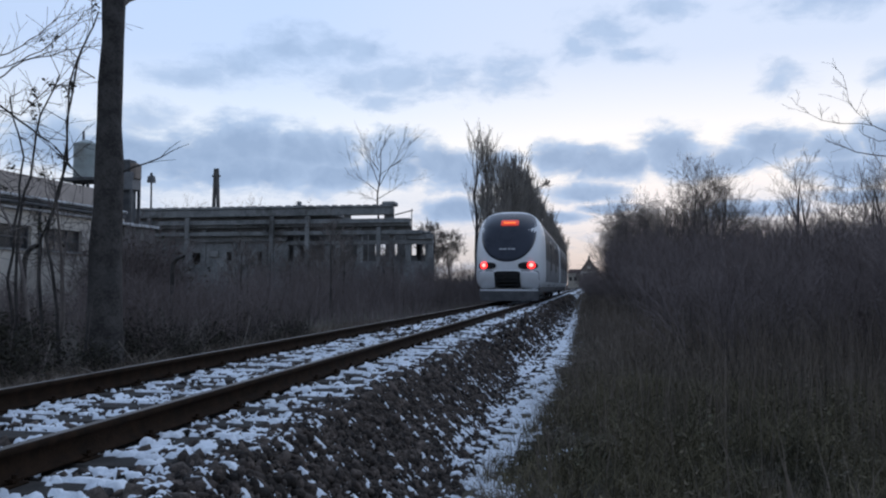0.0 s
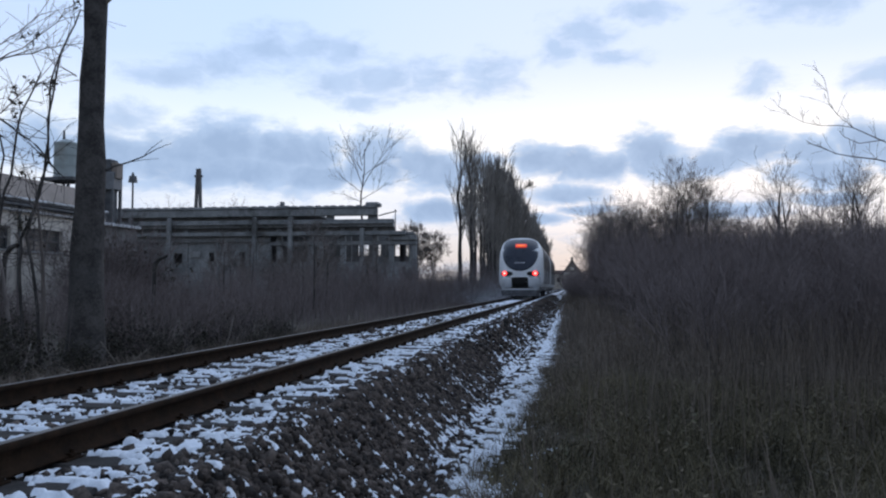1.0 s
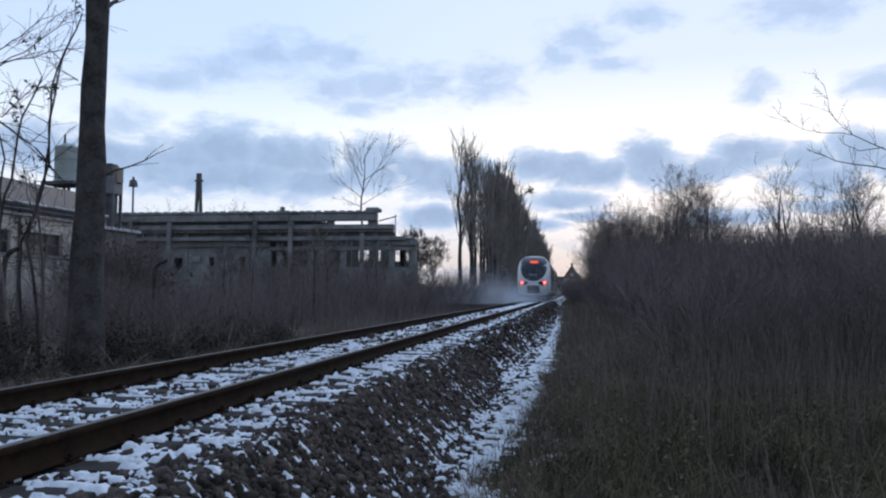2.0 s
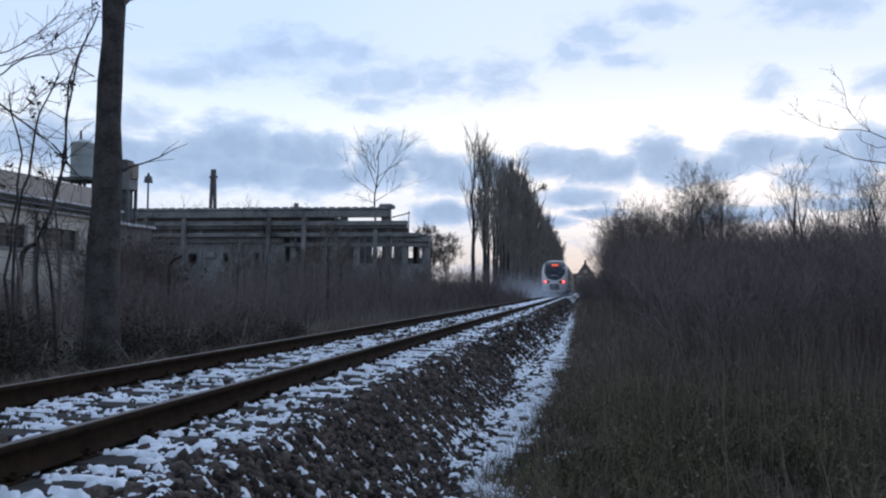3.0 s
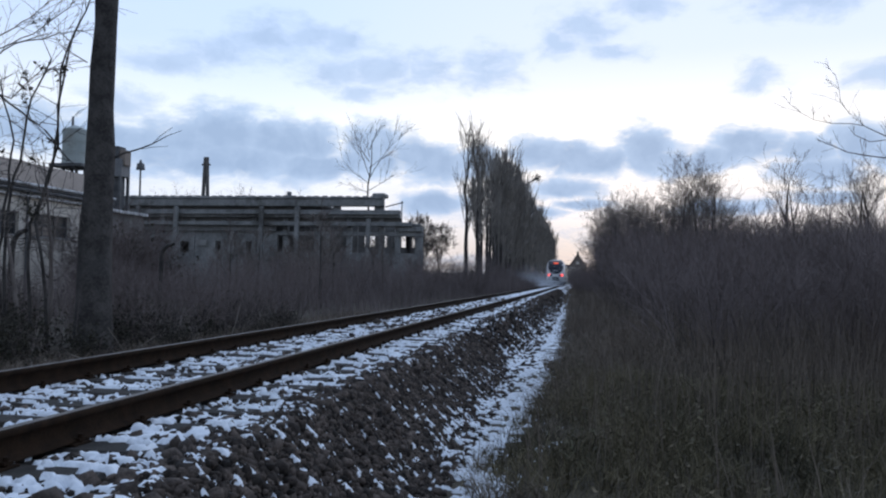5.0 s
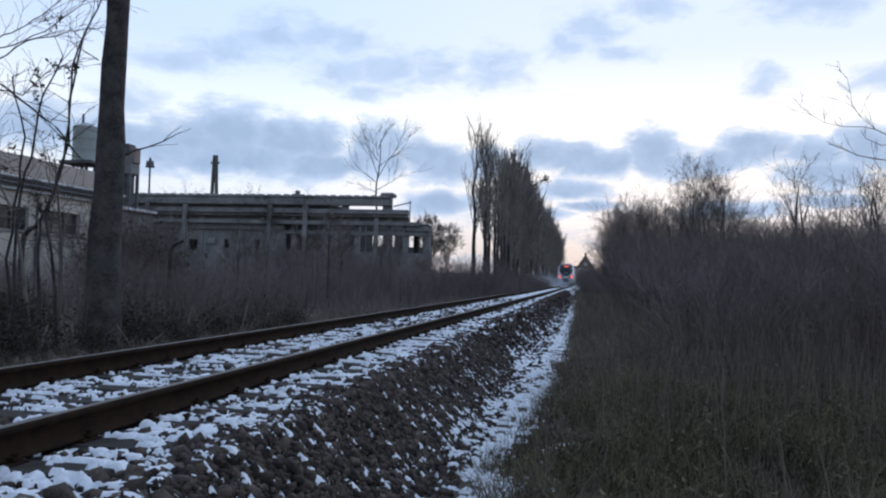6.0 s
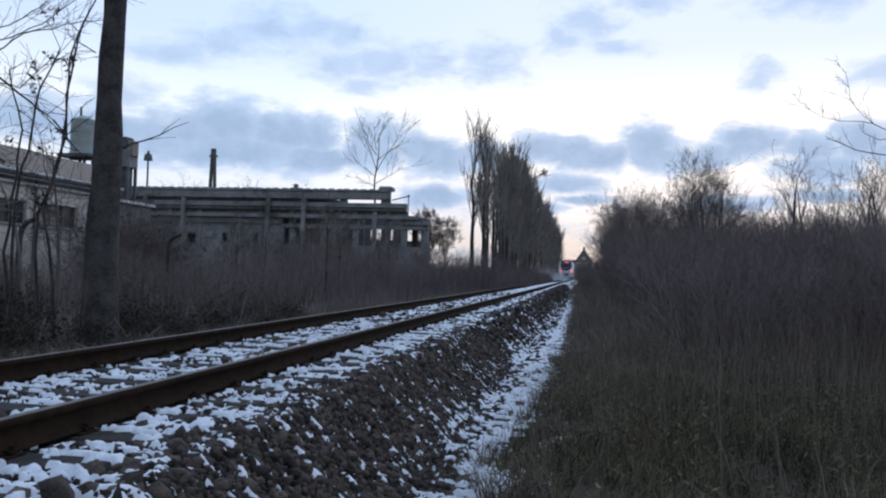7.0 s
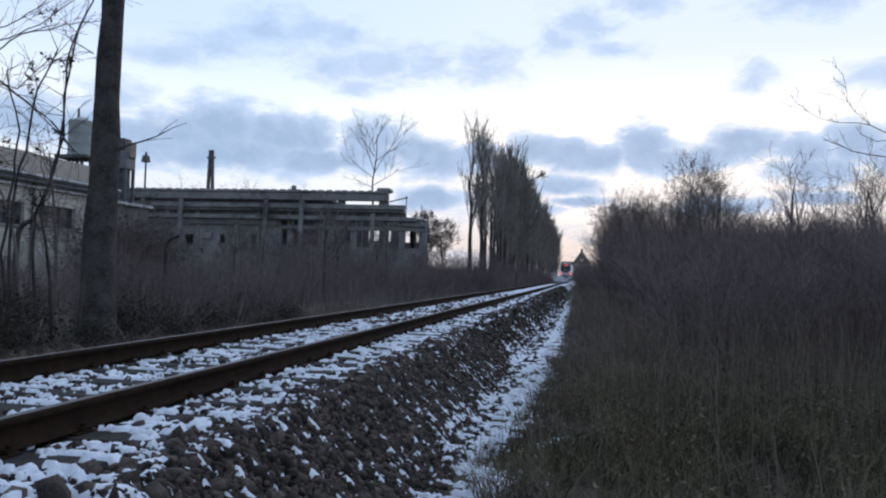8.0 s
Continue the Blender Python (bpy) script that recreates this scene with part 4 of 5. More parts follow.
def build_hopper():
    t = tagged(new("roof_hopper"), "grey steel hopper box on a leg frame behind the factory", "hopper")
    x, y = -31.75, 53.0
    part("bin", box(x - 0.72, x + 0.52, y - 0.6, y + 0.6, 8.2, 9.45, 0.05), M_GREYP, t, "grey steel bin")
    # Added block that closes the gap between the legs, in place of dark vegetation.
    part("filler_block", box(x - 0.40, x + 0.30, y - 0.35, y + 0.35, 0.2, 8.198, 0.04), M_SKIRT, t, "dark filler block added under the bin")
    part("head", box(x - 0.66, x + 0.22, y - 0.5, y + 0.5, 9.45, 10.35, 0.05), M_SKIRT, t, "dark machine head")
    part("side_chute", box(x + 0.225, x + 0.66, y - 0.4, y + 0.4, 9.0, 10.1, 0.04), M_TAN, t, "pale rusty side box")
    for sx in (-0.5, 0.4):
        for sy in (-0.5, 0.5):
            part("leg", box(x + sx - 0.09, x + sx + 0.09, y + sy - 0.09, y + sy + 0.09, 0.2, 8.25), M_STEEL, t)


def build_poles():
    p = tagged(new("a_frame_pole"), "dark double pole with short cross arms behind the hall", "pole")
    x, y = -39.1, 82.0
    for s in (-1, 1):
        part("post", add_cyl(bmesh.new(), (x + s * 0.55, y, 0.2), (x + s * 0.12, y, 14.0), 0.26, 0.17, 10), M_POLE, p)
    part("cross_arm", box(x - 0.45, x + 0.45, y - 0.1, y + 0.1, 13.1, 13.3), M_STEEL, p)
    part("cross_arm", box(x - 0.35, x + 0.35, y - 0.1, y + 0.1, 12.1, 12.25), M_STEEL, p)
    m = tagged(new("floodlight_mast"), "thin steel mast with a round floodlight head", "light mast")
    x, y = -48.3, 85.0
    part("mast", add_cyl(bmesh.new(), (x, y, 0.2), (x, y, 13.3), 0.16, 0.1, 8), M_STEEL, m)
    bm = add_cyl(bmesh.new(), (x, y, 13.1), (x, y, 13.8), 0.5, 0.38, 12)
    add_cyl(bm, (x, y, 13.8), (x, y, 14.2), 0.2, 0.1, 8)
    part("lamp_head", bm, M_STEEL, m, "unlit round lamp head")


def build_house():
    """Gabled house at the far end of the line."""
    h = tagged(new("gabled_house"), "distant house with a steep dark gable and pale wall", "house")
    x, y, w, d = 0.0, 335.0, 3.5, 9.0
    part("wall", box(x - w, x + w, y, y + d, 0, 7.2), M_PLASTER, h, "pale plaster wall")
    bm = bmesh.new()
    bm2 = bmesh.new()
    g = [bm.verts.new(p) for p in ((x - w, y, 7.2), (x + w, y, 7.2), (x, y, 12.2), (x - w, y + d, 7.2), (x + w, y + d, 7.2), (x, y + d, 12.2))]
    for q in ((0, 1, 2), (4, 3, 5), (0, 3, 4, 1)):
        bm.faces.new([g[i] for i in q])
    # Pale tan puts the haze of the distance into the gable's colour.
    part("gable", bm, M_TAN, h, "tan gable toned pale for haze")
    for s in (-1, 1):
        q = [bm2.verts.new(p) for p in ((x + s * (w + 0.7), y - 0.6, 6.5), (x, y - 0.6, 12.6), (x, y + d + 0.6, 12.6), (x + s * (w + 0.7), y + d + 0.6, 6.5))]
        r = [bm2.verts.new(v.co - Vector((0, 0, 0.5))) for v in q]
        bm2.faces.new(q)
        bm2.faces.new(list(reversed(r)))
        for i in range(4):
            bm2.faces.new((q[i], r[i], r[(i + 1) % 4], q[(i + 1) % 4]))
    bmesh.ops.recalc_face_normals(bm2, faces=bm2.faces)
    part("roof", bm2, M_SKIRT, h, "dark steep roof")
    part("chimney", box(x - 0.4, x + 0.4, y + 2, y + 2.8, 11.0, 13.4), M_DARKWALL, h)
    part("window", box(x - 0.7, x + 0.7, y - 0.06, y + 0.05, 8.2, 9.4), M_PLASTER, h)
    part("window", box(x - 2.6, x - 1.4, y - 0.06, y + 0.05, 1.2, 2.6), M_PANE, h)
    part("window", box(x + 1.4, x + 2.6, y - 0.06, y + 0.05, 1.2, 2.6), M_PANE, h)


build_factory()
build_ruin()
build_tank(-31.2, 47.0, 8.25, 10.45, 0.74, "storage_tank", "pale green round storage tank on legs behind the factory", True)
build_hopper()
build_poles()
build_house()
build_low_house()


# ---- trees ----
def at(x, y, turn=0.0, s=1.0):
    return Matrix.Translation((x, y, float(ground_z(x, y)) - 0.03)) @ pose(0, 0, 0, 0, 0, turn) @ Matrix.Scale(s, 4)


def place(ob, x, y, turn=0.0, s=1.0):
    """A copy of a thing at a spot on the ground."""
    c = copy_thing(ob, at(x, y, turn))
    c.scale = (s, s, s)
    return c


def tree_thing(name, label, trunk, crown, group, mat_t, mat_c):
    t = tagged(new(name), label, "tree", group)
    mesh_ob("trunk", trunk.mesh("trunk"), mat_t, t, smooth=True)
    mesh_ob("crown", crown.mesh("crown"), mat_c, t)
    return t


def bare_tree(seed, height, spread=0.55, kids=6, depth=3, lean=0.0, fine=0.011, limbs=None, start=0.28, curl=0.11):
    rng = random.Random(seed)
    trunk, crown = Wood(), Wood()
    pts, radii = [Vector((0, 0, -0.1))], [0.017 * height]
    d = Vector((lean, 0, 1)).normalized()
    n = 9
    for i in range(n):
        d = (d + rnd_dir(rng) * 0.07).normalized()
        pts.append(pts[-1] + d * (height * 0.75 / n))
        radii.append(0.017 * height * (1 - 0.85 * (i + 1) / n))
    trunk.tube(pts, radii, 8)
    for k in range(limbs or int(11 + height * 0.5)):
        t = rng.uniform(start, 1.0)
        i = min(int(t * n), n - 1)
        q = pts[i].lerp(pts[i + 1], t * n - i)
        w = rng.uniform(0, 6.283)
        e = Vector((math.cos(w) * spread, math.sin(w) * spread, rng.uniform(0.45, 0.95))).normalized()
        limb(crown, rng, q, e, height * rng.uniform(0.26, 0.40) * (1.15 - 0.6 * t), max(0.012, radii[i] * 0.42), depth, 0.5, 0.5, kids, fine, curl, None, 1)
    return trunk, crown


def poplar(seed, height, dense, kids, fine, lo=0.05):
    rng = random.Random(seed)
    trunk, crown = Wood(), Wood()
    pts = [Vector((rng.gauss(0, 0.05) * i * 0.3, rng.gauss(0, 0.05) * i * 0.3, height * 0.97 * i / 10)) for i in range(11)]
    trunk.tube(pts, [0.30 * (1 - 0.88 * i / 10) for i in range(11)], 8)
    for k in range(dense):
        t = rng.uniform(lo, 0.93)
        i = min(int(t * 10), 9)
        q = pts[i].lerp(pts[i + 1], t * 10 - i)
        w = rng.uniform(0, 6.283)
        s = rng.uniform(0.18, 0.42)
        e = Vector((math.cos(w) * s, math.sin(w) * s, 1)).normalized()
        limb(crown, rng, q, e, min(height * rng.uniform(0.16, 0.30), height * (1.06 - t)), 0.05, 2, 1.1, 0.32, kids, fine, 0.11, None, 1)
    return trunk, crown


def bush(seed, height, width, stems, kids, fine):
    rng = random.Random(seed)
    stem, crown = Wood(), Wood()
    for _ in range(stems):
        a, r = rng.uniform(0, 6.283), width * 0.35 * math.sqrt(rng.random())
        p = Vector((math.cos(a) * r, math.sin(a) * r, -0.05))
        s = rng.uniform(0.05, 0.6)
        d = Vector((math.cos(a) * s, math.sin(a) * s, 1)).normalized()
        limb(crown, rng, p, d, height * rng.uniform(0.65, 1.02), 0.006 * height, 2, 0.4, 0.46, kids, fine, 0.13, stem, 1)
    return stem, crown


def bush_thing(seed, height, width, stems, label, kids=4, fine=0.007, twigs=M_BRUSH):
    b = tagged(new("bush"), label, "bush", "bare bushes by the line")
    stem, crown = bush(seed, height, width, stems, kids, fine)
    mesh_ob("stem", stem.mesh("stem"), M_BARK, b)
    mesh_ob("crown", crown.mesh("crown"), twigs, b)
    return b


def strew(master_list, spots, rng):
    """Set copies of the masters on the spots (x, y, scale); the masters themselves take the first ones."""
    for i, (x, y, s) in enumerate(spots):
        m = master_list[i % len(master_list)]
        if i < len(master_list):
            m.matrix_basis = at(x, y, rng.uniform(0, 360))
            m.scale = (s, s, s)
        else:
            place(m, x, y, rng.uniform(0, 360), s)


def build_poplars():
    rng = random.Random(21)
    lab = "tall narrow bare poplar in the row beside the track"
    sparse = [tree_thing("poplar_tree", lab, *poplar(31 + i, 17.0 + 0.5 * i, 20, 4, 0.018, 0.26), "poplar row", M_BARK, M_POPLAR) for i in range(2)]
    dense = [tree_thing("poplar_tree", lab, *poplar(41 + i, 17.0, 46, 4, 0.030), "poplar row", M_BARK, M_POPLAR) for i in range(3)]
    strew(sparse, [(-12.3, 91, 0.97), (-11.6, 95.5, 0.97), (-12.2, 101, 0.96), (-11.7, 107, 0.97), (-11.9, 113, 0.97), (-12.0, 118, 0.96), (-12.2, 104, 0.95), (-12.0, 123, 1.0)], rng)
    spots, y = [], 127.0
    while y < 420:
        spots.append((-11.8 + rng.uniform(-0.5, 0.5), y, rng.uniform(1.06, 1.18)))
        y += 4.2 + (y - 122) * 0.05
    spots += [(-15.5 + rng.uniform(-0.7, 0.7), y, rng.uniform(0.85, 1.0)) for y in (158, 172, 190, 215)]
    strew(dense, spots, rng)
    w = Wood()
    limb(w, rng, Vector((-10.9, 131, 15.9)), Vector((0.96, 0, 0.36)).normalized(), 4.4, 0.10, 0, 0.0, 0.3, 0, 0.05)
    for k in range(26):
        limb(w, rng, Vector((-6.75 + rng.uniform(-0.5, 0.4), 131 + rng.uniform(-0.3, 0.3), 17.5)), rnd_dir(rng, 0.3), rng.uniform(0.5, 1.1), 0.05, 1, 0.2, 0.6, 3, 0.03)
    tuft = tagged(new("broken_branch"), "dark broken branch caught out beside the poplar crown", "branch")
    mesh_ob("twig_tuft", w.mesh("twig_tuft"), M_POPLAR, tuft)


def build_right_trees():
    rng = random.Random(22)
    lab = "bare leafless tree standing in the thicket"
    kinds = [tree_thing("bare_tree", lab, *bare_tree(51 + i, 10.0, 0.32, 4, 3, 0.0, 0.006, 15, 0.30, 0.05), "trees in the thicket", M_BARK, M_TWIG) for i in range(3)]
    spots = [(6.8, 58, 1.02), (8.2, 60, 1.04), (9.4, 59, 0.92), (7.6, 61, 1.0), (19.0, 58, 0.96), (7.2, 63, 0.85), (8.9, 57.5, 0.82), (10.3, 60, 0.74), (6.1, 60, 0.8), (10.9, 66, 0.72), (12.6, 68, 0.7), (17.3, 66, 0.72),
             (4.0, 88, 1.1), (3.6, 90, 1.0), (5.6, 94, 1.08), (6.6, 88, 1.02), (7.4, 96, 1.1), (4.9, 99, 1.12), (2.7, 108, 1.1), (3.0, 94, 1.12), (5.2, 86, 1.1), (6.4, 92, 1.15), (4.4, 102, 1.2), (3.0, 120, 1.15), (3.4, 140, 1.2), (7.8, 100, 1.1), (11.5, 75, 0.9), (20.0, 70, 0.95)]
    spots += [(-51.6, 101, 1.28), (-48.5, 104, 1.2), (-42.5, 100, 1.25), (-39.5, 103, 1.2), (-36.5, 106, 1.22)]
    strew(kinds, spots, rng)
    thin = [tree_thing("bare_tree", "slender bare tree with few open branches above the thicket", *bare_tree(57 + i, 10.5, 0.30, 3, 3, 0.0, 0.007, 9, 0.35, 0.05), "trees in the thicket", M_BARK, M_TWIG) for i in range(2)]
    strew(thin, [(13.5, 59, 1.0), (15.5, 61, 0.93), (18.9, 60, 0.95), (20.4, 62, 0.9), (11.6, 62, 0.7)], rng)


def build_lone_tree():
    rng = random.Random(62)
    trunk, crown = Wood(), Wood()
    pts = [Vector((0.10 * math.sin(1.3 * i) + (0.10 * (i - 9) if i > 9 else 0), 0, 1.32 * i)) for i in range(14)]
    trunk.tube(pts, [max(0.03, 0.21 - 0.0135 * i) for i in range(14)], 8)
    for z, dx, dy, up, n in ((13.0, -0.55, 0.2, 1.0, 5.4), (12.6, 0.62, -0.1, 0.9, 5.6), (12.0, -0.9, -0.2, 0.65, 4.0), (13.9, 0.8, 0.2, 0.8, 3.8), (15.2, -0.3, 0.3, 1.0, 3.2), (11.3, 0.9, -0.3, 0.35, 3.8), (11.0, -0.9, 0.2, 0.4, 2.6), (14.6, -0.7, -0.4, 0.9, 3.2), (16.0, 0.4, 0.2, 1.0, 2.6)):
        limb(crown, rng, Vector((0.05, 0, z)), Vector((dx, dy, up)).normalized(), n, 0.055, 2, 0.3, 0.42, 5, 0.011, 0.12)
    t = tree_thing("bare_tree", "bare spreading tree behind the derelict hall", trunk, crown, "", M_BARK, M_BARK)
    t.matrix_basis = at(-23.9, 92)
    b = tree_thing("bare_tree", "low bare tree by the end of the hall", *bare_tree(63, 7.5, 0.7, 5, 3, 0.0, 0.012), "", M_BARK, M_TWIG)
    b.matrix_basis = at(-14.4, 76)
    place(b, -12.4, 74, 140, 0.85)
    c = tree_thing("sapling", "thin bare sapling standing in the brush before the hall", *bare_tree(67, 4.0, 0.4, 4, 2, 0.0, 0.008, 14, 0.2), "saplings before the hall", M_BARK, M_TWIG)
    rng = random.Random(68)
    spots = [(-x, y, rng.uniform(0.7, 1.15)) for x, y in ((13, 52), (14.5, 58), (10.5, 44), (12.2, 40), (13.6, 36), (15.2, 43), (16.8, 39), (11.4, 34), (9.6, 30), (14.2, 47), (18.2, 45), (12.8, 29), (16, 50), (17.5, 60), (18.5, 54), (20, 48), (21, 58), (22.5, 62), (24.5, 60), (26, 63), (28, 61), (12, 60), (15, 63), (19.5, 63))]
    strew([c], spots, rng)


def build_roadside_tree():
    """Thick trunk beside the far rail."""
    rng = random.Random(71)
    base = Vector((-7.0, 11.05, 0.2))
    t = tagged(new("roadside_tree"), "thick dark tree trunk with a few thin side branches", "tree")
    w = Wood()
    pts = [base + Vector((0.007 * i + 0.015 * math.sin(i * 1.7), 0, 0.62 * i)) for i in range(15)]
    w.tube(pts, [max(0.165, 0.275 - 0.0149 * i) + (0.05 if i == 0 else 0.0) + 0.008 * math.sin(2.9 * i) for i in range(15)], 14)
    w.tube([pts[7] + Vector((0.13, -0.05, -0.06)), pts[7] + Vector((0.165, -0.06, 0.0)), pts[7] + Vector((0.13, -0.05, 0.10))], [0.03, 0.055, 0.02], 8)
    mesh_ob("trunk", w.mesh("trunk"), M_BARK, t, smooth=True)
    for p, d, n, r, depth in ((pts[9] + Vector((0.1, 0, -0.12)), (0.8, 0.1, 0.6), 0.55, 0.04, 1), (base + Vector((-0.15, -0.1, 4.4)), (-0.8, 0.1, 0.5), 0.5, 0.012, 1)):
        br = Wood()
        limb(br, rng, p, Vector(d).normalized(), n, r, depth, 0.3, 0.35, 3, 0.004, 0.16)
        mesh_ob("side_branch", br.mesh("side_branch"), M_TWIG, t)
    br = Wood()
    q = [base + Vector((0.15, 0.05, 2.98)) + Vector((1.08 * u, 0.1 * u, 0.44 * u + 0.02 * math.sin(9 * u))) for u in (0, 0.2, 0.4, 0.6, 0.8, 1.0)]
    br.tube(q, [0.018, 0.015, 0.012, 0.009, 0.006, 0.003], 5)
    br.tube([q[2], q[2] + Vector((0.2, 0.05, 0.04)), q[2] + Vector((0.42, 0.1, 0.06))], [0.006, 0.005, 0.003], 4)
    br.tube([q[3], q[3] + Vector((0.16, -0.05, 0.12)), q[3] + Vector((0.36, -0.1, 0.22))], [0.006, 0.005, 0.003], 4)
    mesh_ob("side_branch", br.mesh("side_branch"), M_BARK, t)


def build_saplings():
    """Crooked thin trees at the edge of the brush."""
    rng = random.Random(72)
    lab = "crooked bare sapling with thin tangled branches"
    for i, (x, y, h, lx) in enumerate(((-7.9, 11.2, 2.9, 0.06), (-8.7, 11.8, 3.4, -0.05))):
        t = tagged(new("sapling"), lab, "tree", "saplings by the trunk")
        w = Wood()
        p, d = Vector((0, 0, -0.05)), Vector((lx, 0.05, 1)).normalized()
        pts, radii = [p], [0.04]
        for k in range(10):
            d = (d + rnd_dir(rng) * 0.13 + Vector((lx * 0.25, 0, 0.05))).normalized()
            pts.append(pts[-1] + d * h / 10)
            radii.append(0.04 - 0.0034 * k)
        w.tube(pts, radii, 6)
        for k in range(9):
            j = rng.randint(2, 9)
            e = Vector((rng.uniform(-1, 0.35), rng.uniform(-0.5, 0.5), rng.uniform(-0.25, 0.9))).normalized()
            limb(w, rng, pts[j], e, rng.uniform(0.5, 1.4), 0.014, 2, 0.15, 0.6, 4, 0.004, 0.3)
        mesh_ob("stem", w.mesh("stem"), M_TWIG, t)
        t.matrix_basis = at(x, y)


def leaf_tufts(rng, spots, size):
    """Clusters of small withered leaves round the given places."""
    v, f = [], []
    for p in spots:
        for _ in range(16):
            c = p + rnd_dir(rng) * rng.uniform(0.0, 0.13)
            a, b = rnd_dir(rng) * size * rng.uniform(0.6, 1.3), rnd_dir(rng) * size * rng.uniform(0.4, 0.9)
            k = len(v)
            v += [tuple(c - a), tuple(c + b * 0.6), tuple(c + a), tuple(c - b)]
            f.append((k, k + 1, k + 2, k + 3))
    return np_mesh("leaf_tuft", v, f)


def bent_stem(w, rng, a, y, r0, r1, n):
    """A slightly crooked tube through the given places (x, z); gives its points."""
    q = [Vector((x, y + 0.15 * math.sin(2.5 * z), z)) for x, z in a]
    pts = []
    for i in range(len(q) - 1):
        for k in range(3):
            pts.append(q[i].lerp(q[i + 1], k / 3) + rnd_dir(rng) * 0.018)
    pts.append(q[-1])
    w.tube(pts, [r0 + (r1 - r0) * i / (len(pts) - 1) for i in range(len(pts))], n)
    return pts


def build_bent_saplings():
    """Crooked stems that lean and arch over the brush."""
    rng = random.Random(74)
    stems = [[(-7.81, 1.65), (-7.79, 2.22), (-7.62, 3.12), (-7.44, 3.94), (-7.27, 4.85), (-7.11, 5.59)],
             [(-7.57, 1.65), (-7.72, 2.22), (-7.56, 3.37), (-7.38, 4.44), (-7.26, 5.05)],
             [(-8.62, 4.26), (-8.05, 3.83), (-7.72, 3.58), (-7.38, 3.16)],
             [(-8.2, 1.56), (-8.25, 2.72), (-8.12, 3.36), (-7.87, 4.04), (-7.53, 4.59)],
             [(-8.29, 1.64), (-8.32, 2.8), (-8.28, 3.46), (-8.32, 4.3)]]
    for a in stems:
        t = tagged(new("sapling"), "dark crooked sapling arching over the brush with a few leaves", "tree", "saplings by the trunk")
        w, cr, tips = Wood(), Wood(), []
        a = [(a[0][0], 0.25)] + a if a[0][1] < 3 else [(a[0][0] - 1.1, 0.25), (a[0][0] - 0.7, 2.6)] + a
        pts = bent_stem(w, rng, a, 10.8, 0.025, 0.010, 6)
        mesh_ob("stem", w.mesh("stem"), M_BARK, t, smooth=True)
        for k in range(len(pts) // 3, len(pts)):
            e = Vector((rng.uniform(-1, 0.6), rng.uniform(-0.3, 0.3), rng.uniform(-0.3, 0.8))).normalized()
            n = rng.uniform(0.2, 0.8)
            limb(cr, rng, pts[k], e, n, 0.008, 1, 0.1, 0.45, 3, 0.0035, 0.12)
            if rng.random() < 0.22:
                tips.append(pts[k] + e * n * 0.7)
        mesh_ob("crown", cr.mesh("crown"), M_BARK, t)
        if tips:
            tagged(mesh_ob("leaf_tuft", leaf_tufts(rng, tips, 0.04), M_DARKLEAF, t, "dark withered leaves"), kind="stuff")


def build_sweeping_tree():
    """Tree past the trunk whose long thin limbs sweep up across the sky."""
    rng = random.Random(75)
    arms = [[(-9.37, 4.96), (-9.08, 5.05), (-8.59, 5.3), (-8.02, 5.72), (-7.88, 5.88)],
            [(-9.38, 5.19), (-9.09, 5.33), (-8.7, 5.57), (-8.32, 5.83)],
            [(-9.27, 4.78), (-8.88, 5.13), (-8.39, 5.2), (-8.01, 5.3), (-7.53, 5.33)],
            [(-9.25, 4.33), (-8.75, 4.23), (-8.32, 4.57), (-8.09, 4.82)]]
    t = tagged(new("bare_tree"), "bare tree with long thin limbs sweeping upwards", "tree")
    tr, cr = Wood(), Wood()
    bent_stem(tr, rng, [(-11.0, 0.25), (-10.9, 2.0), (-10.7, 3.6), (-10.3, 4.6), (-9.9, 5.4)], 11.6, 0.11, 0.05, 8)
    mesh_ob("trunk", tr.mesh("trunk"), M_BARK, t, smooth=True)
    for a in arms:
        if a[0][0] < -9.0:
            a = [(-10.6, 3.9)] + a
        pts = bent_stem(cr, rng, a, 11.6, 0.015, 0.006, 5)
        for k in range(4, len(pts)):
            if pts[k].x < -7.9 and rng.random() < 0.6:
                e = Vector((rng.uniform(0.2, 1), rng.uniform(-0.3, 0.3), rng.uniform(0.0, 0.8))).normalized()
                limb(cr, rng, pts[k], e, rng.uniform(0.3, 1.0), 0.007, 1, 0.3, 0.4, 3, 0.0035, 0.15)
    mesh_ob("crown", cr.mesh("crown"), M_TWIG, t)


POSTS = (14.6, 20.5)    # along the old fence line


def build_fence_posts():
    """Row of posts with bent tops in the brush along the factory."""
    first = tagged(new("fence_post"), "dark fence post with a bent top standing in the brush", "fence post", "fence posts")
    w = Wood()
    bend = [Vector((0, 0, -0.1)), Vector((0, 0, 1.0)), Vector((0, 0, 1.62)), Vector((0.06, 0, 1.84)), Vector((0.2, 0, 1.98)), Vector((0.42, 0, 2.02))]
    w.tube(bend, [0.06, 0.058, 0.055, 0.055, 0.052, 0.045], 8)
    mesh_ob("post", w.mesh("post"), M_BARK, first, smooth=True)
    first.matrix_basis = at(-11.0, POSTS[0], -20)
    for y in POSTS[1:]:
        copy_thing(first, at(-11.0, y, -20 + 3 * math.sin(y)))


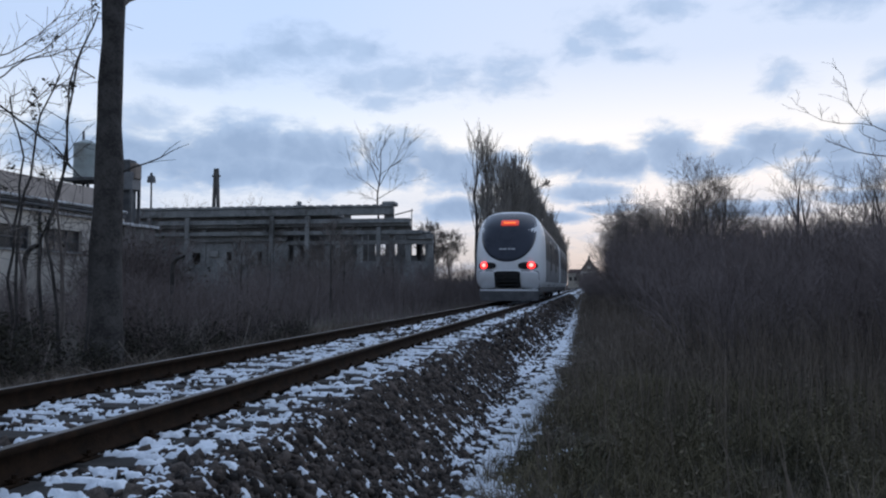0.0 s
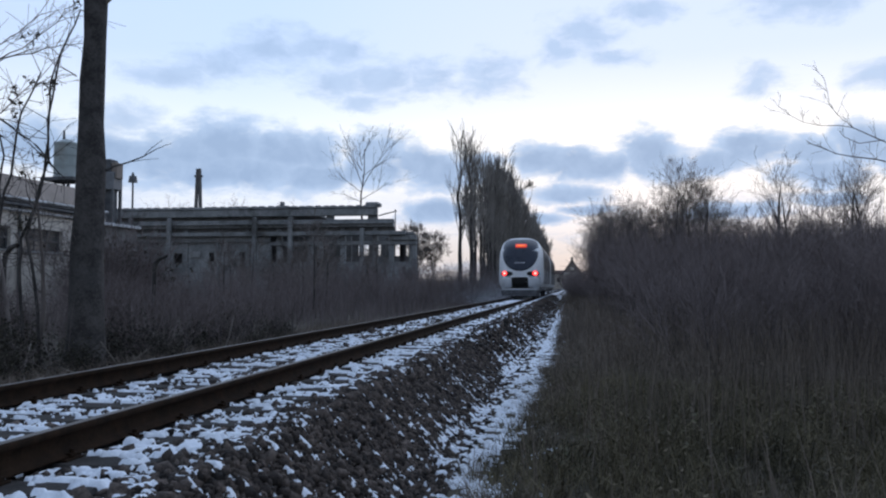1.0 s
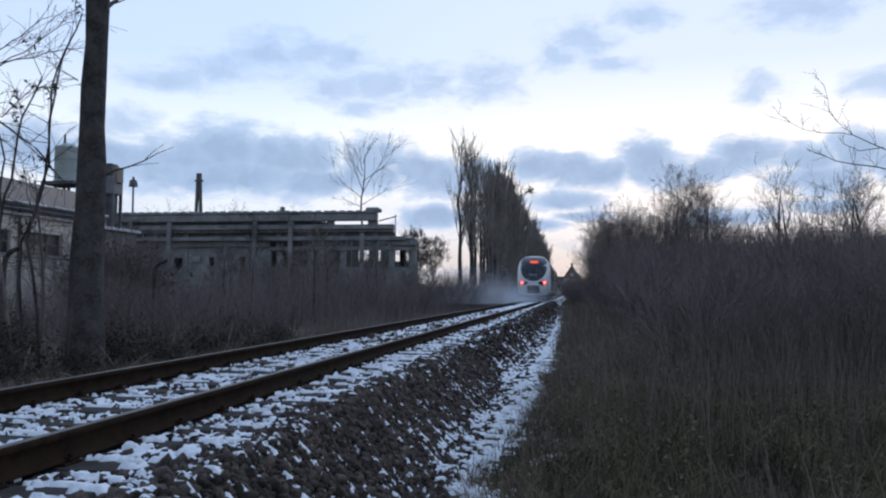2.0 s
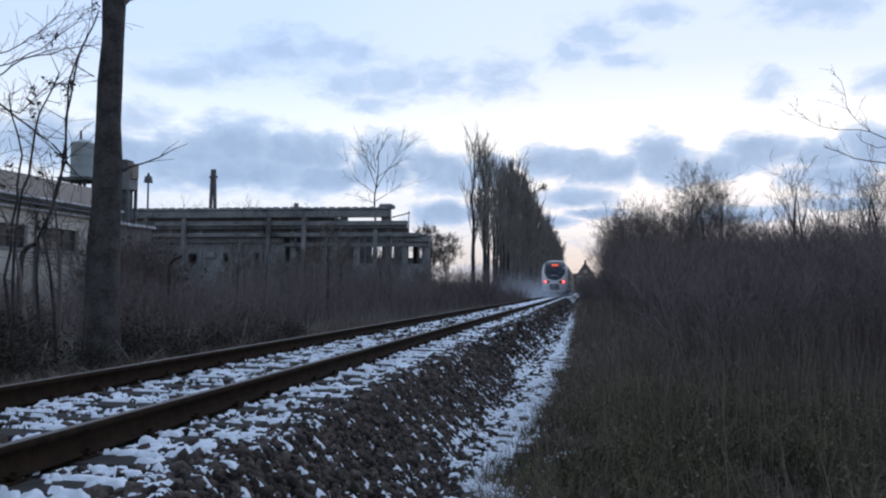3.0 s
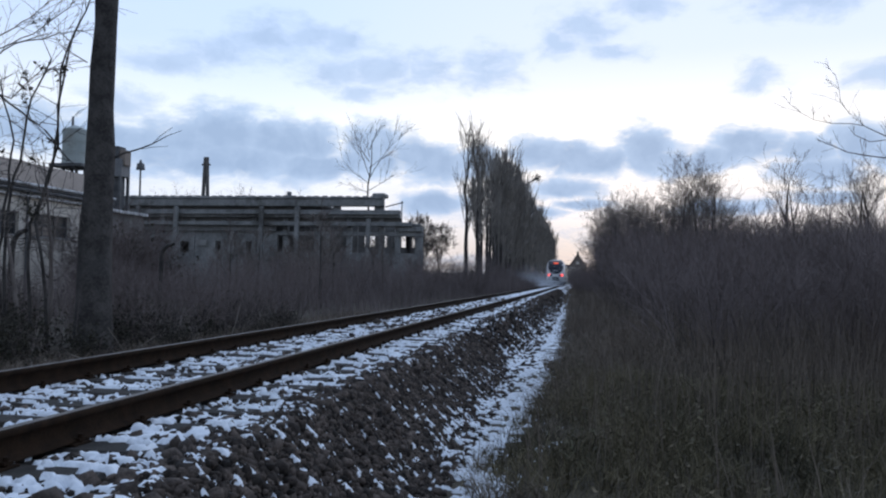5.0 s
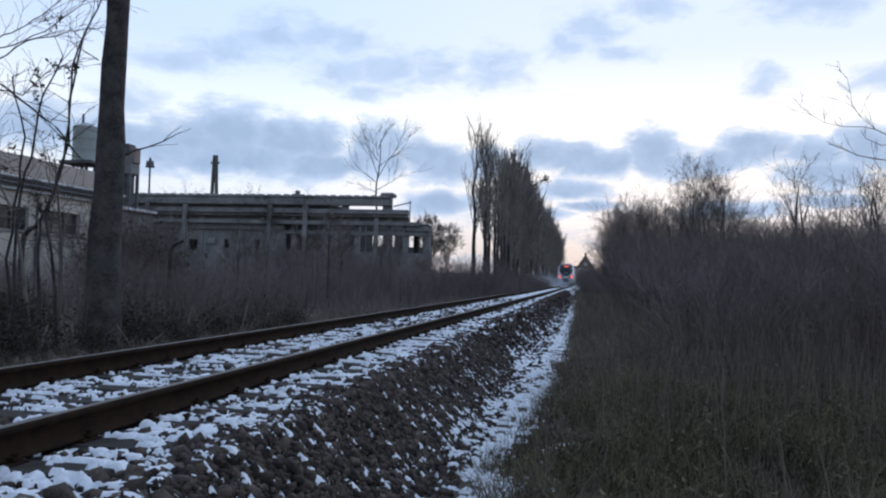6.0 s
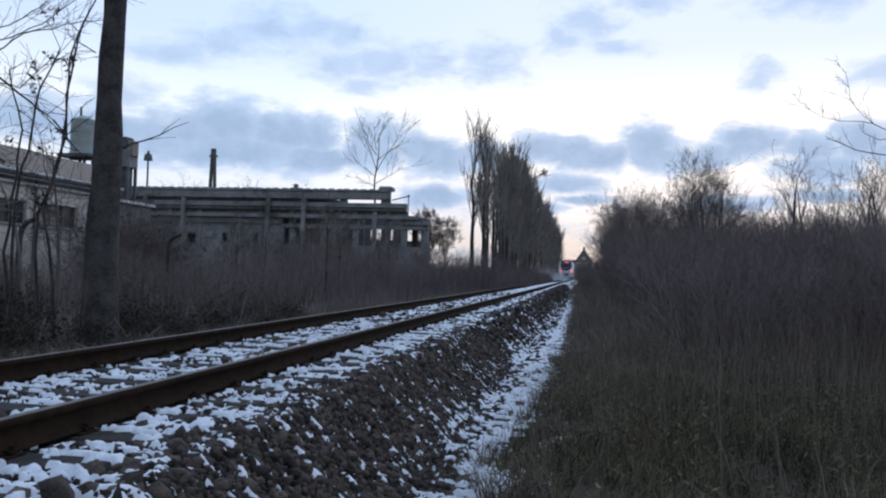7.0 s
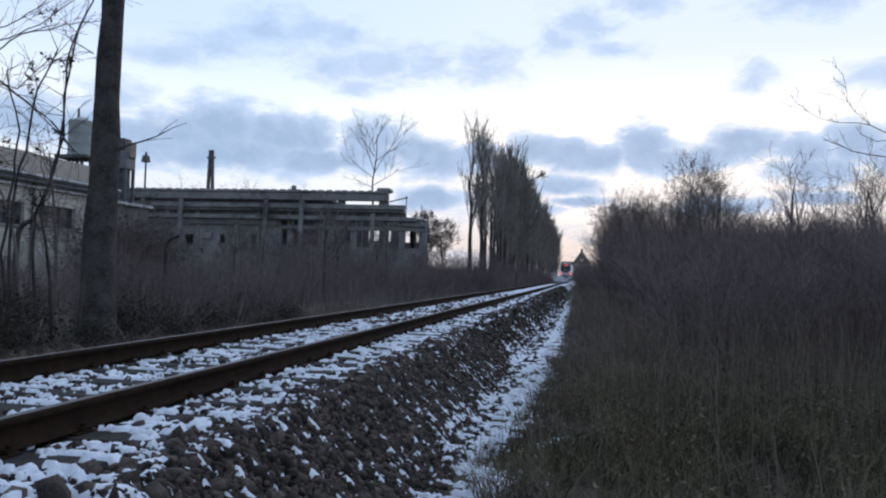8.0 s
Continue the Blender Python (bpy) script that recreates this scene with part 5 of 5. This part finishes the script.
def build_overhang():
    """Tree at the right whose limbs reach into view."""
    rng = random.Random(73)
    t = tagged(new("bare_tree"), "bare tree with long forked twigs hanging over the thicket", "tree")
    w, tr = Wood(), Wood()
    b = Vector((7.6, 16.0, 0.5))
    pts = [b + Vector((0.04 * i, 0.03 * i, 0.62 * i)) for i in range(10)]
    tr.tube(pts, [0.13 - 0.011 * i for i in range(10)], 8)
    arms = [[(7.8, 3.2), (6.6, 3.75), (5.9, 4.02), (5.47, 4.24), (5.1, 4.46), (4.85, 4.72), (4.72, 4.9), (4.69, 5.15), (4.63, 5.41)],
            [(5.1, 4.46), (4.91, 4.51), (4.55, 4.52), (4.23, 4.58), (4.0, 4.7), (3.79, 4.86)],
            [(7.8, 3.0), (6.4, 3.6), (5.47, 3.85), (5.1, 3.92), (4.81, 3.99), (4.6, 4.1), (4.43, 4.15)],
            [(5.6, 4.2), (5.2, 4.16), (4.95, 4.3)]]
    for a in arms:
        q = [Vector((x, 16.0 + 0.08 * math.sin(3 * x), z)) for x, z in a]
        w.tube(q, [max(0.0045, 0.015 - 0.0017 * i) if len(q) > 6 else max(0.0038, 0.008 - 0.001 * i) for i in range(len(q))], 5)
        for k in range(2, len(q)):
            for _ in range(2):
                e = Vector((rng.uniform(-1, 0.4), rng.uniform(-0.5, 0.5), rng.uniform(0.1, 1.0))).normalized()
                limb(w, rng, q[k], e, rng.uniform(0.15, 0.4), 0.005, 1, 0.5, 0.5, 2, 0.0032)
    mesh_ob("trunk", tr.mesh("trunk"), M_BARK, t, smooth=True)
    mesh_ob("crown", w.mesh("crown"), M_TWIG, t)


build_poplars()
build_right_trees()
build_lone_tree()
build_roadside_tree()
build_saplings()
build_bent_saplings()
build_sweeping_tree()
build_fence_posts()
build_overhang()


# ---- brush, weeds and grass ----
def build_thickets():
    rng = random.Random(81)
    right = [bush_thing(91 + i, 1.0, 1.3, 26, "dense dark leafless bush in the thicket", 5, 0.0021) for i in range(4)]
    spots = []
    for y0, n in ((15, 7), (19, 9), (24, 11), (30, 12), (37, 13), (46, 13), (57, 12)):
        for k in range(n):
            y = y0 + rng.uniform(-2, 2)
            x = 1.6 + 0.018 * y0 + (k + rng.random()) * (0.50 * y0 + 3) / n
            tall = 1.30 + 0.043 * y * min(1.0, 0.4 + 3.0 * x / y)
            spots.append((x, y, tall * rng.uniform(0.75, 1.05)))
    spots += [(x + rng.uniform(-0.5, 0.5), 38 + rng.uniform(-3, 3), rng.uniform(2.3, 2.9)) for x in np.linspace(2.6, 16.5, 13)]
    spots += [(x + rng.uniform(-0.5, 0.5), 52 + rng.uniform(-3, 3), rng.uniform(2.9, 3.6)) for x in np.linspace(4.0, 23.0, 16)]
    spots += [(x + rng.uniform(-0.5, 0.5), 63 + rng.uniform(-4, 4), rng.uniform(3.5, 4.4)) for x in np.linspace(5.5, 24.0, 26)]
    spots += [(x + rng.uniform(-0.4, 0.4), 45 + rng.uniform(-3, 3), rng.uniform(2.7, 3.2)) for x in np.linspace(5.0, 17.5, 14)]
    spots += [(rng.uniform(3.8, 9), y, rng.uniform(2.6, 4.4)) for y in np.linspace(66, 150, 22)]
    spots += [(rng.uniform(6.2, 11.0) * y / 105, y, rng.uniform(4.2, 6.2)) for y in np.linspace(84, 132, 34)]
    spots += [(x, rng.uniform(292, 318), rng.uniform(5.2, 6.4)) for x in (-1.0, 0.2, 1.2, 2.1, 3.4, 5.0, 8.5, 12.0, 16.0)]
    spots += [(1.3 - 0.010 * y + rng.uniform(0.0, 1.3), y, rng.uniform(1.0, 1.6) + 0.005 * y) for y in np.linspace(72, 230, 26)]
    strew(right, spots, rng)
    left = [bush_thing(101 + i, 1.0, 1.2, 18, "dark leafless bush in the strip beyond the track", 4, 0.0026) for i in range(3)]
    spots = []
    for x0, n in ((-7.6, 12), (-9.6, 11), (-12.2, 11), (-15.5, 10), (-19, 8)):
        for k in range(n):
            lo = -x0 * 1.15
            x, y = x0 + rng.uniform(-0.9, 0.9), lo + (k + rng.random()) * (63 - lo) / n
            spots.append((x, y, (0.72 + 0.025 * y) * rng.uniform(0.7, 1.1)))
    spots += [(rng.uniform(-11, -7), y, rng.uniform(1.8, 3.2)) for y in np.linspace(62, 190, 20)]
    spots += [(-6.4, 14.5, 0.9), (-7.2, 15.5, 1.1), (-6.5, 17.5, 1.0), (-9.4, 12.5, 0.9), (-10.3, 13.6, 1.0), (-7.9, 13.2, 1.1), (-6.6, 12.4, 1.1)]
    spots += [(-19.1, 32.0, 3.0), (-20.0, 33.2, 2.8), (-18.5, 32.6, 2.3), (-20.4, 35.0, 2.6), (-19.6, 32.4, 3.1)]
    strew(left, [p for p in spots if p[0] > -21], rng)


def blades(name, x, y, z, h, w, lean, seed, material, label, category="grass", segs=2):
    """Narrow upright blades or stalks, each a bent tapering strip."""
    r = np.random.default_rng(seed)
    n = len(x)
    a = r.uniform(0, 6.283, n)
    la = r.uniform(0, 6.283, n)
    l = lean * h * r.uniform(0.1, 1.0, n)
    side = np.stack([np.cos(a), np.sin(a), np.zeros(n)], -1) * (w / 2)[:, None]
    dirn = np.stack([np.cos(la), np.sin(la), np.zeros(n)], -1)
    base = np.stack([x, y, z], -1)
    rows = []
    for k in range(segs + 1):
        t = k / segs
        p = base + dirn * (l * t * t)[:, None]
        p[:, 2] += h * t * (1 - 0.25 * lean * t)
        rows += [p - side * (1 - 0.85 * t), p + side * (1 - 0.85 * t)]
    v = np.stack(rows, 1)
    m = 2 * (segs + 1)
    f = np.array([[2 * k, 2 * k + 1, 2 * k + 3, 2 * k + 2] for k in range(segs)])
    f = f[None] + (np.arange(n) * m)[:, None, None]
    ob = mesh_ob(name, np_mesh(name, v.reshape(-1, 3), f.reshape(-1, 4)), material)
    return tagged(ob, label, category, kind="stuff")


def field(n, seed, xlo, xhi, ylo, yhi, keep):
    r = np.random.default_rng(seed)
    x, y = r.uniform(xlo, xhi, n), r.uniform(ylo, yhi, n)
    ok = keep(x, y, r)
    return x[ok], y[ok], ground_z(x[ok], y[ok]) - 0.02, r


def build_grass():
    edge = lambda x, y: strip_offset(x, y) - 0.42 - 0.17 * np.clip((y - 7) / 2, 0, 1) + 0.28 * np.clip((y - 22) / 24, 0, 1.3) + 0.3 * np.clip((y - 45) / 40, 0, 1) + 0.40 * (fbm(x * 0 + 3.1, y, 5, 3, 1.5) - 0.5) + 0.45 * (fbm(x, y, 6, 3, 2.4) - 0.5)
    x, y, z, r = field(62000, 111, -1.2, 7.0, 2.6, 13.0, lambda x, y, r: (edge(x, y) > 0.5 * (r.random(len(x)) ** 2 - 0.12)) & (fbm(x, y, 9, 3, 1.4) > 0.30))
    h = (0.10 + 0.62 * fbm(x, y, 13, 3, 1.5) ** 1.5) * r.uniform(0.5, 1.2, len(x)) * np.clip(0.75 + (x + 0.9) * 0.4, 0.6, 1.2)
    blades("grass", x, y, z, h, r.uniform(0.006, 0.014, len(x)), 1.1, 1, M_GRASS, "withered brown-green grass beside the path")
    x, y, z, r = field(16000, 120, -1.0, 7.0, -8.0, 2.6, lambda x, y, r: (edge(x, y) > 0.1) & (np.hypot(x, y) > 0.7))
    blades("grass", x, y, z, r.uniform(0.06, 0.30, len(x)), r.uniform(0.006, 0.014, len(x)), 1.2, 11, M_GRASS, "short trodden withered grass on the path side")
    x, y, z, r = field(26000, 119, -1.2, 0.4, 3.0, 16.0, lambda x, y, r: (np.abs(edge(x, y) - 0.24) < 0.22) & (fbm(x, y, 19, 2, 2.2) > 0.52))
    blades("grass", x, y, z, r.uniform(0.10, 0.42, len(x)), r.uniform(0.006, 0.014, len(x)), 1.3, 10, M_WEED, "ragged brown grass tufts leaning over the snowy path")
    x, y, z, r = field(30000, 118, -1.05, 7.0, 2.6, 16.0, lambda x, y, r: (edge(x, y) > 0.3 * (r.random(len(x)) - 0.2)) & (fbm(x, y, 29, 3, 1.7) > 0.47))
    z = z + r.uniform(0.02, 0.62, len(x)) * np.clip(0.4 + (x + 0.9) * 0.5, 0.25, 1.0)
    blades("withered_leaves", x, y, z, r.uniform(0.015, 0.04, len(x)), r.uniform(0.012, 0.028, len(x)), 2.0, 9, M_LEAF, "withered brown and green leaves among the grass", "leaves", 1)
    x, y, z, r = field(44000, 112, -1.3, 16.0, 13.0, 32.0, lambda x, y, r: edge(x, y) > 0.3 * r.random(len(x)))
    h = (0.3 + 0.7 * fbm(x, y, 13, 3, 0.6)) * r.uniform(0.4, 1.25, len(x)) * np.clip(0.3 + edge(x, y) * 0.5, 0.2, 1.0)
    blades("grass", x, y, z, h, r.uniform(0.008, 0.018, len(x)), 0.8, 2, M_WEED, "withered brown grass farther along the path")
    x, y, z, r = field(17000, 113, -1.5, 10.0, 32.0, 150.0, lambda x, y, r: edge(x, y) > 0.3 * r.random(len(x)))
    blades("grass", x, y, z, r.uniform(0.3, 1.2, len(x)) * np.clip(0.3 + edge(x, y) * 0.5, 0.2, 1.0), r.uniform(0.02, 0.05, len(x)), 0.7, 3, M_WEED, "withered grass along the far line")
    x, y, z, r = field(16000, 114, -0.4, 14.0, 3.6, 30.0, lambda x, y, r: (edge(x, y) > 0.25) & (fbm(x, y, 33, 2, 0.6) > 0.42))
    h = r.uniform(0.5, 1.35, len(x)) * np.clip(0.5 + x * 0.18 + y * 0.02, 0.45, 1.2)
    blades("weed_stalks", x, y, z, h, r.uniform(0.006, 0.014, len(x)), 0.3, 4, M_WEED, "dead brown weed stalks standing in the grass", "weeds", 3)
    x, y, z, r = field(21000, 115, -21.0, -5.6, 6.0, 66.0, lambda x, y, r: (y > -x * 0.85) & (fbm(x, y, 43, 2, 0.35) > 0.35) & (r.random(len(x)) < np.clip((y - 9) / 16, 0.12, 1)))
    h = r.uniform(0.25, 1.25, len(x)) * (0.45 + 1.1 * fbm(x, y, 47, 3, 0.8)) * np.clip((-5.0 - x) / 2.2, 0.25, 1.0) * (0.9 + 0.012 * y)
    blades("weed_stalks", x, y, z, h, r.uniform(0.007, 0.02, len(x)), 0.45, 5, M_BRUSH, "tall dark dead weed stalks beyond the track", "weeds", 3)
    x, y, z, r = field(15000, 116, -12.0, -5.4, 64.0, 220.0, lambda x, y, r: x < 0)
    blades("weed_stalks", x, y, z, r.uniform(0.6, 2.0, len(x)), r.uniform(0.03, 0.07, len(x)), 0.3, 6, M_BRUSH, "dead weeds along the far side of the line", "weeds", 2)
    x, y, z, r = field(12000, 117, -7.2, -5.3, 4.0, 26.0, lambda x, y, r: x < 0)
    blades("grass", x, y, z, r.uniform(0.08, 0.35, len(x)), r.uniform(0.005, 0.014, len(x)), 1.2, 7, M_WEED, "matted dead grass past the far rail")


def build_far_woods():
    r = np.random.default_rng(121)
    x = np.concatenate([r.uniform(-420, -14, 5200), r.uniform(8, 300, 4200)])
    y = r.uniform(380, 480, len(x))
    z = np.zeros(len(x)) - 0.1
    h = (4.5 + 5.5 * fbm(x, y * 0, 15, 3, 0.05)) * r.uniform(0.5, 1.0, len(x))
    blades("far_woods", x, y, z, h, r.uniform(0.5, 1.6, len(x)), 0.25, 8, M_POPLAR, "low line of bare woods on the horizon", "woods", 2)


def build_brambles():
    """Low leafy tangles at the foot of the trunk."""
    rng = random.Random(84)
    r = np.random.default_rng(86)
    w = Wood()
    for k in range(26):
        a = rng.uniform(0, 6.283)
        limb(w, rng, Vector((rng.gauss(0, 0.25), rng.gauss(0, 0.25), -0.03)), Vector((math.cos(a), math.sin(a), rng.uniform(0.5, 1.6))).normalized(), rng.uniform(0.8, 1.4), 0.008, 1, -0.4, 0.5, 4, 0.003, 0.2)
    n = 1500
    c = r.normal(0, 1, (n, 3)) * (0.42, 0.42, 0.30) + (0, 0, 0.5)
    c[:, 2] = np.abs(c[:, 2])
    v = c[:, None, :] + r.normal(0, 0.028, (n, 4, 3))
    t = tagged(new("bramble"), "low dark leafy bramble at the edge of the brush", "bush", "brambles by the trunk")
    mesh_ob("stem_tangle", w.mesh("stem_tangle"), M_BRUSH, t)
    mesh_ob("foliage", np_mesh("foliage", v.reshape(-1, 3), np.arange(4 * n).reshape(-1, 4)), M_DARKLEAF, t)
    strew([t], [(-7.5, 10.2, 0.55), (-8.8, 11.4, 0.65), (-9.6, 12.2, 0.7), (-7.6, 12.8, 0.5), (-10.1, 13.6, 0.7), (-8.2, 15.0, 0.5), (-6.75, 10.5, 0.42), (-8.3, 10.3, 0.7), (-6.5, 12.6, 0.4), (-6.9, 14.4, 0.5), (-7.4, 16.4, 0.6), (-6.6, 17.8, 0.45), (-7.9, 18.6, 0.7), (-7.1, 9.3, 0.5), (-7.8, 9.6, 0.6), (-8.6, 9.9, 0.75), (-9.4, 11.0, 0.8), (-7.2, 11.7, 0.6), (-8.0, 13.8, 0.7), (-6.3, 15.8, 0.35), (-21.6, 37.2, 2.2), (-21.3, 38.6, 1.9), (-21.8, 36.0, 2.6), (-22.0, 36.8, 3.0)], rng)


def build_sticks():
    rng = random.Random(85)
    for k in range(16):
        st = tagged(new("fallen_stick"), "pale dead stick lying in the matted grass past the rail", "stick", "fallen sticks")
        w = Wood()
        limb(w, rng, Vector((0, 0, 0.03)), Vector((1, 0.1, 0.18 * rng.random())).normalized(), rng.uniform(0.4, 1.1), 0.014, 1, 0.0, 0.5, 3, 0.006)
        mesh_ob("wood", w.mesh("wood"), M_STICK, st)
        st.matrix_basis = at(rng.uniform(-6.9, -5.5), rng.uniform(6.5, 17), rng.uniform(0, 360))


build_thickets()
build_brambles()
build_sticks()
build_grass()
build_far_woods()


# ---- snow dust whirled up behind the train ----
def build_dust(k):
    """One puff of fine snow."""
    r = np.random.default_rng(131 + k)
    n = 22000 + 11000 * k
    grow = 1.0 + 0.35 * k
    c = r.normal(0, 1, (n, 3)) * (0.95 * grow, 2.4, 0.55 * grow)
    c[:, 2] = np.abs(c[:, 2]) + 0.05
    c[:, 0] -= 0.85 * k
    v = c[:, None, :] + r.normal(0, 1, (n, 3, 3)) * r.uniform(0.006, 0.014, n)[:, None, None]
    ob = mesh_ob("snow_puff", np_mesh("snow_puff", v.reshape(-1, 3), np.arange(3 * n).reshape(-1, 3)), M_SNOW)
    return tagged(ob, "puff of fine snow dust whirled up behind the train", "snow dust", "snow dust", kind="stuff")


DUST = [build_dust(k) for k in range(4)]


def train_y(t):
    return 34.4 + 19.5 * t - 0.147 * t * t


def motions():
    times = [0.5 * k for k in range(17)]
    walk(CLOUDS, [(0, pose(0, 0, 1.5, 0, 0, -0.70)), (4, pose(0, 0, 1.5)), (8, pose(0, 0, 1.5, 0, 0, 0.70))])
    walk(TRAIN, [(t, pose(XC, train_y(t), RAIL_TOP)) for t in times])
    for k, puff in enumerate(DUST):
        # lies along the track at first, then rises and is left behind, blown aside
        rise = [min(t / 2.0, 1.0) for t in times]
        walk(puff, [(t, pose(XC + 0.4 - 1.3 * u, train_y(t) + 20.0 - (21.0 + 3.8 * k) * u, RAIL_TOP - 0.2 - 2.6 * (1 - u))) for t, u in zip(times, rise)])


motions()
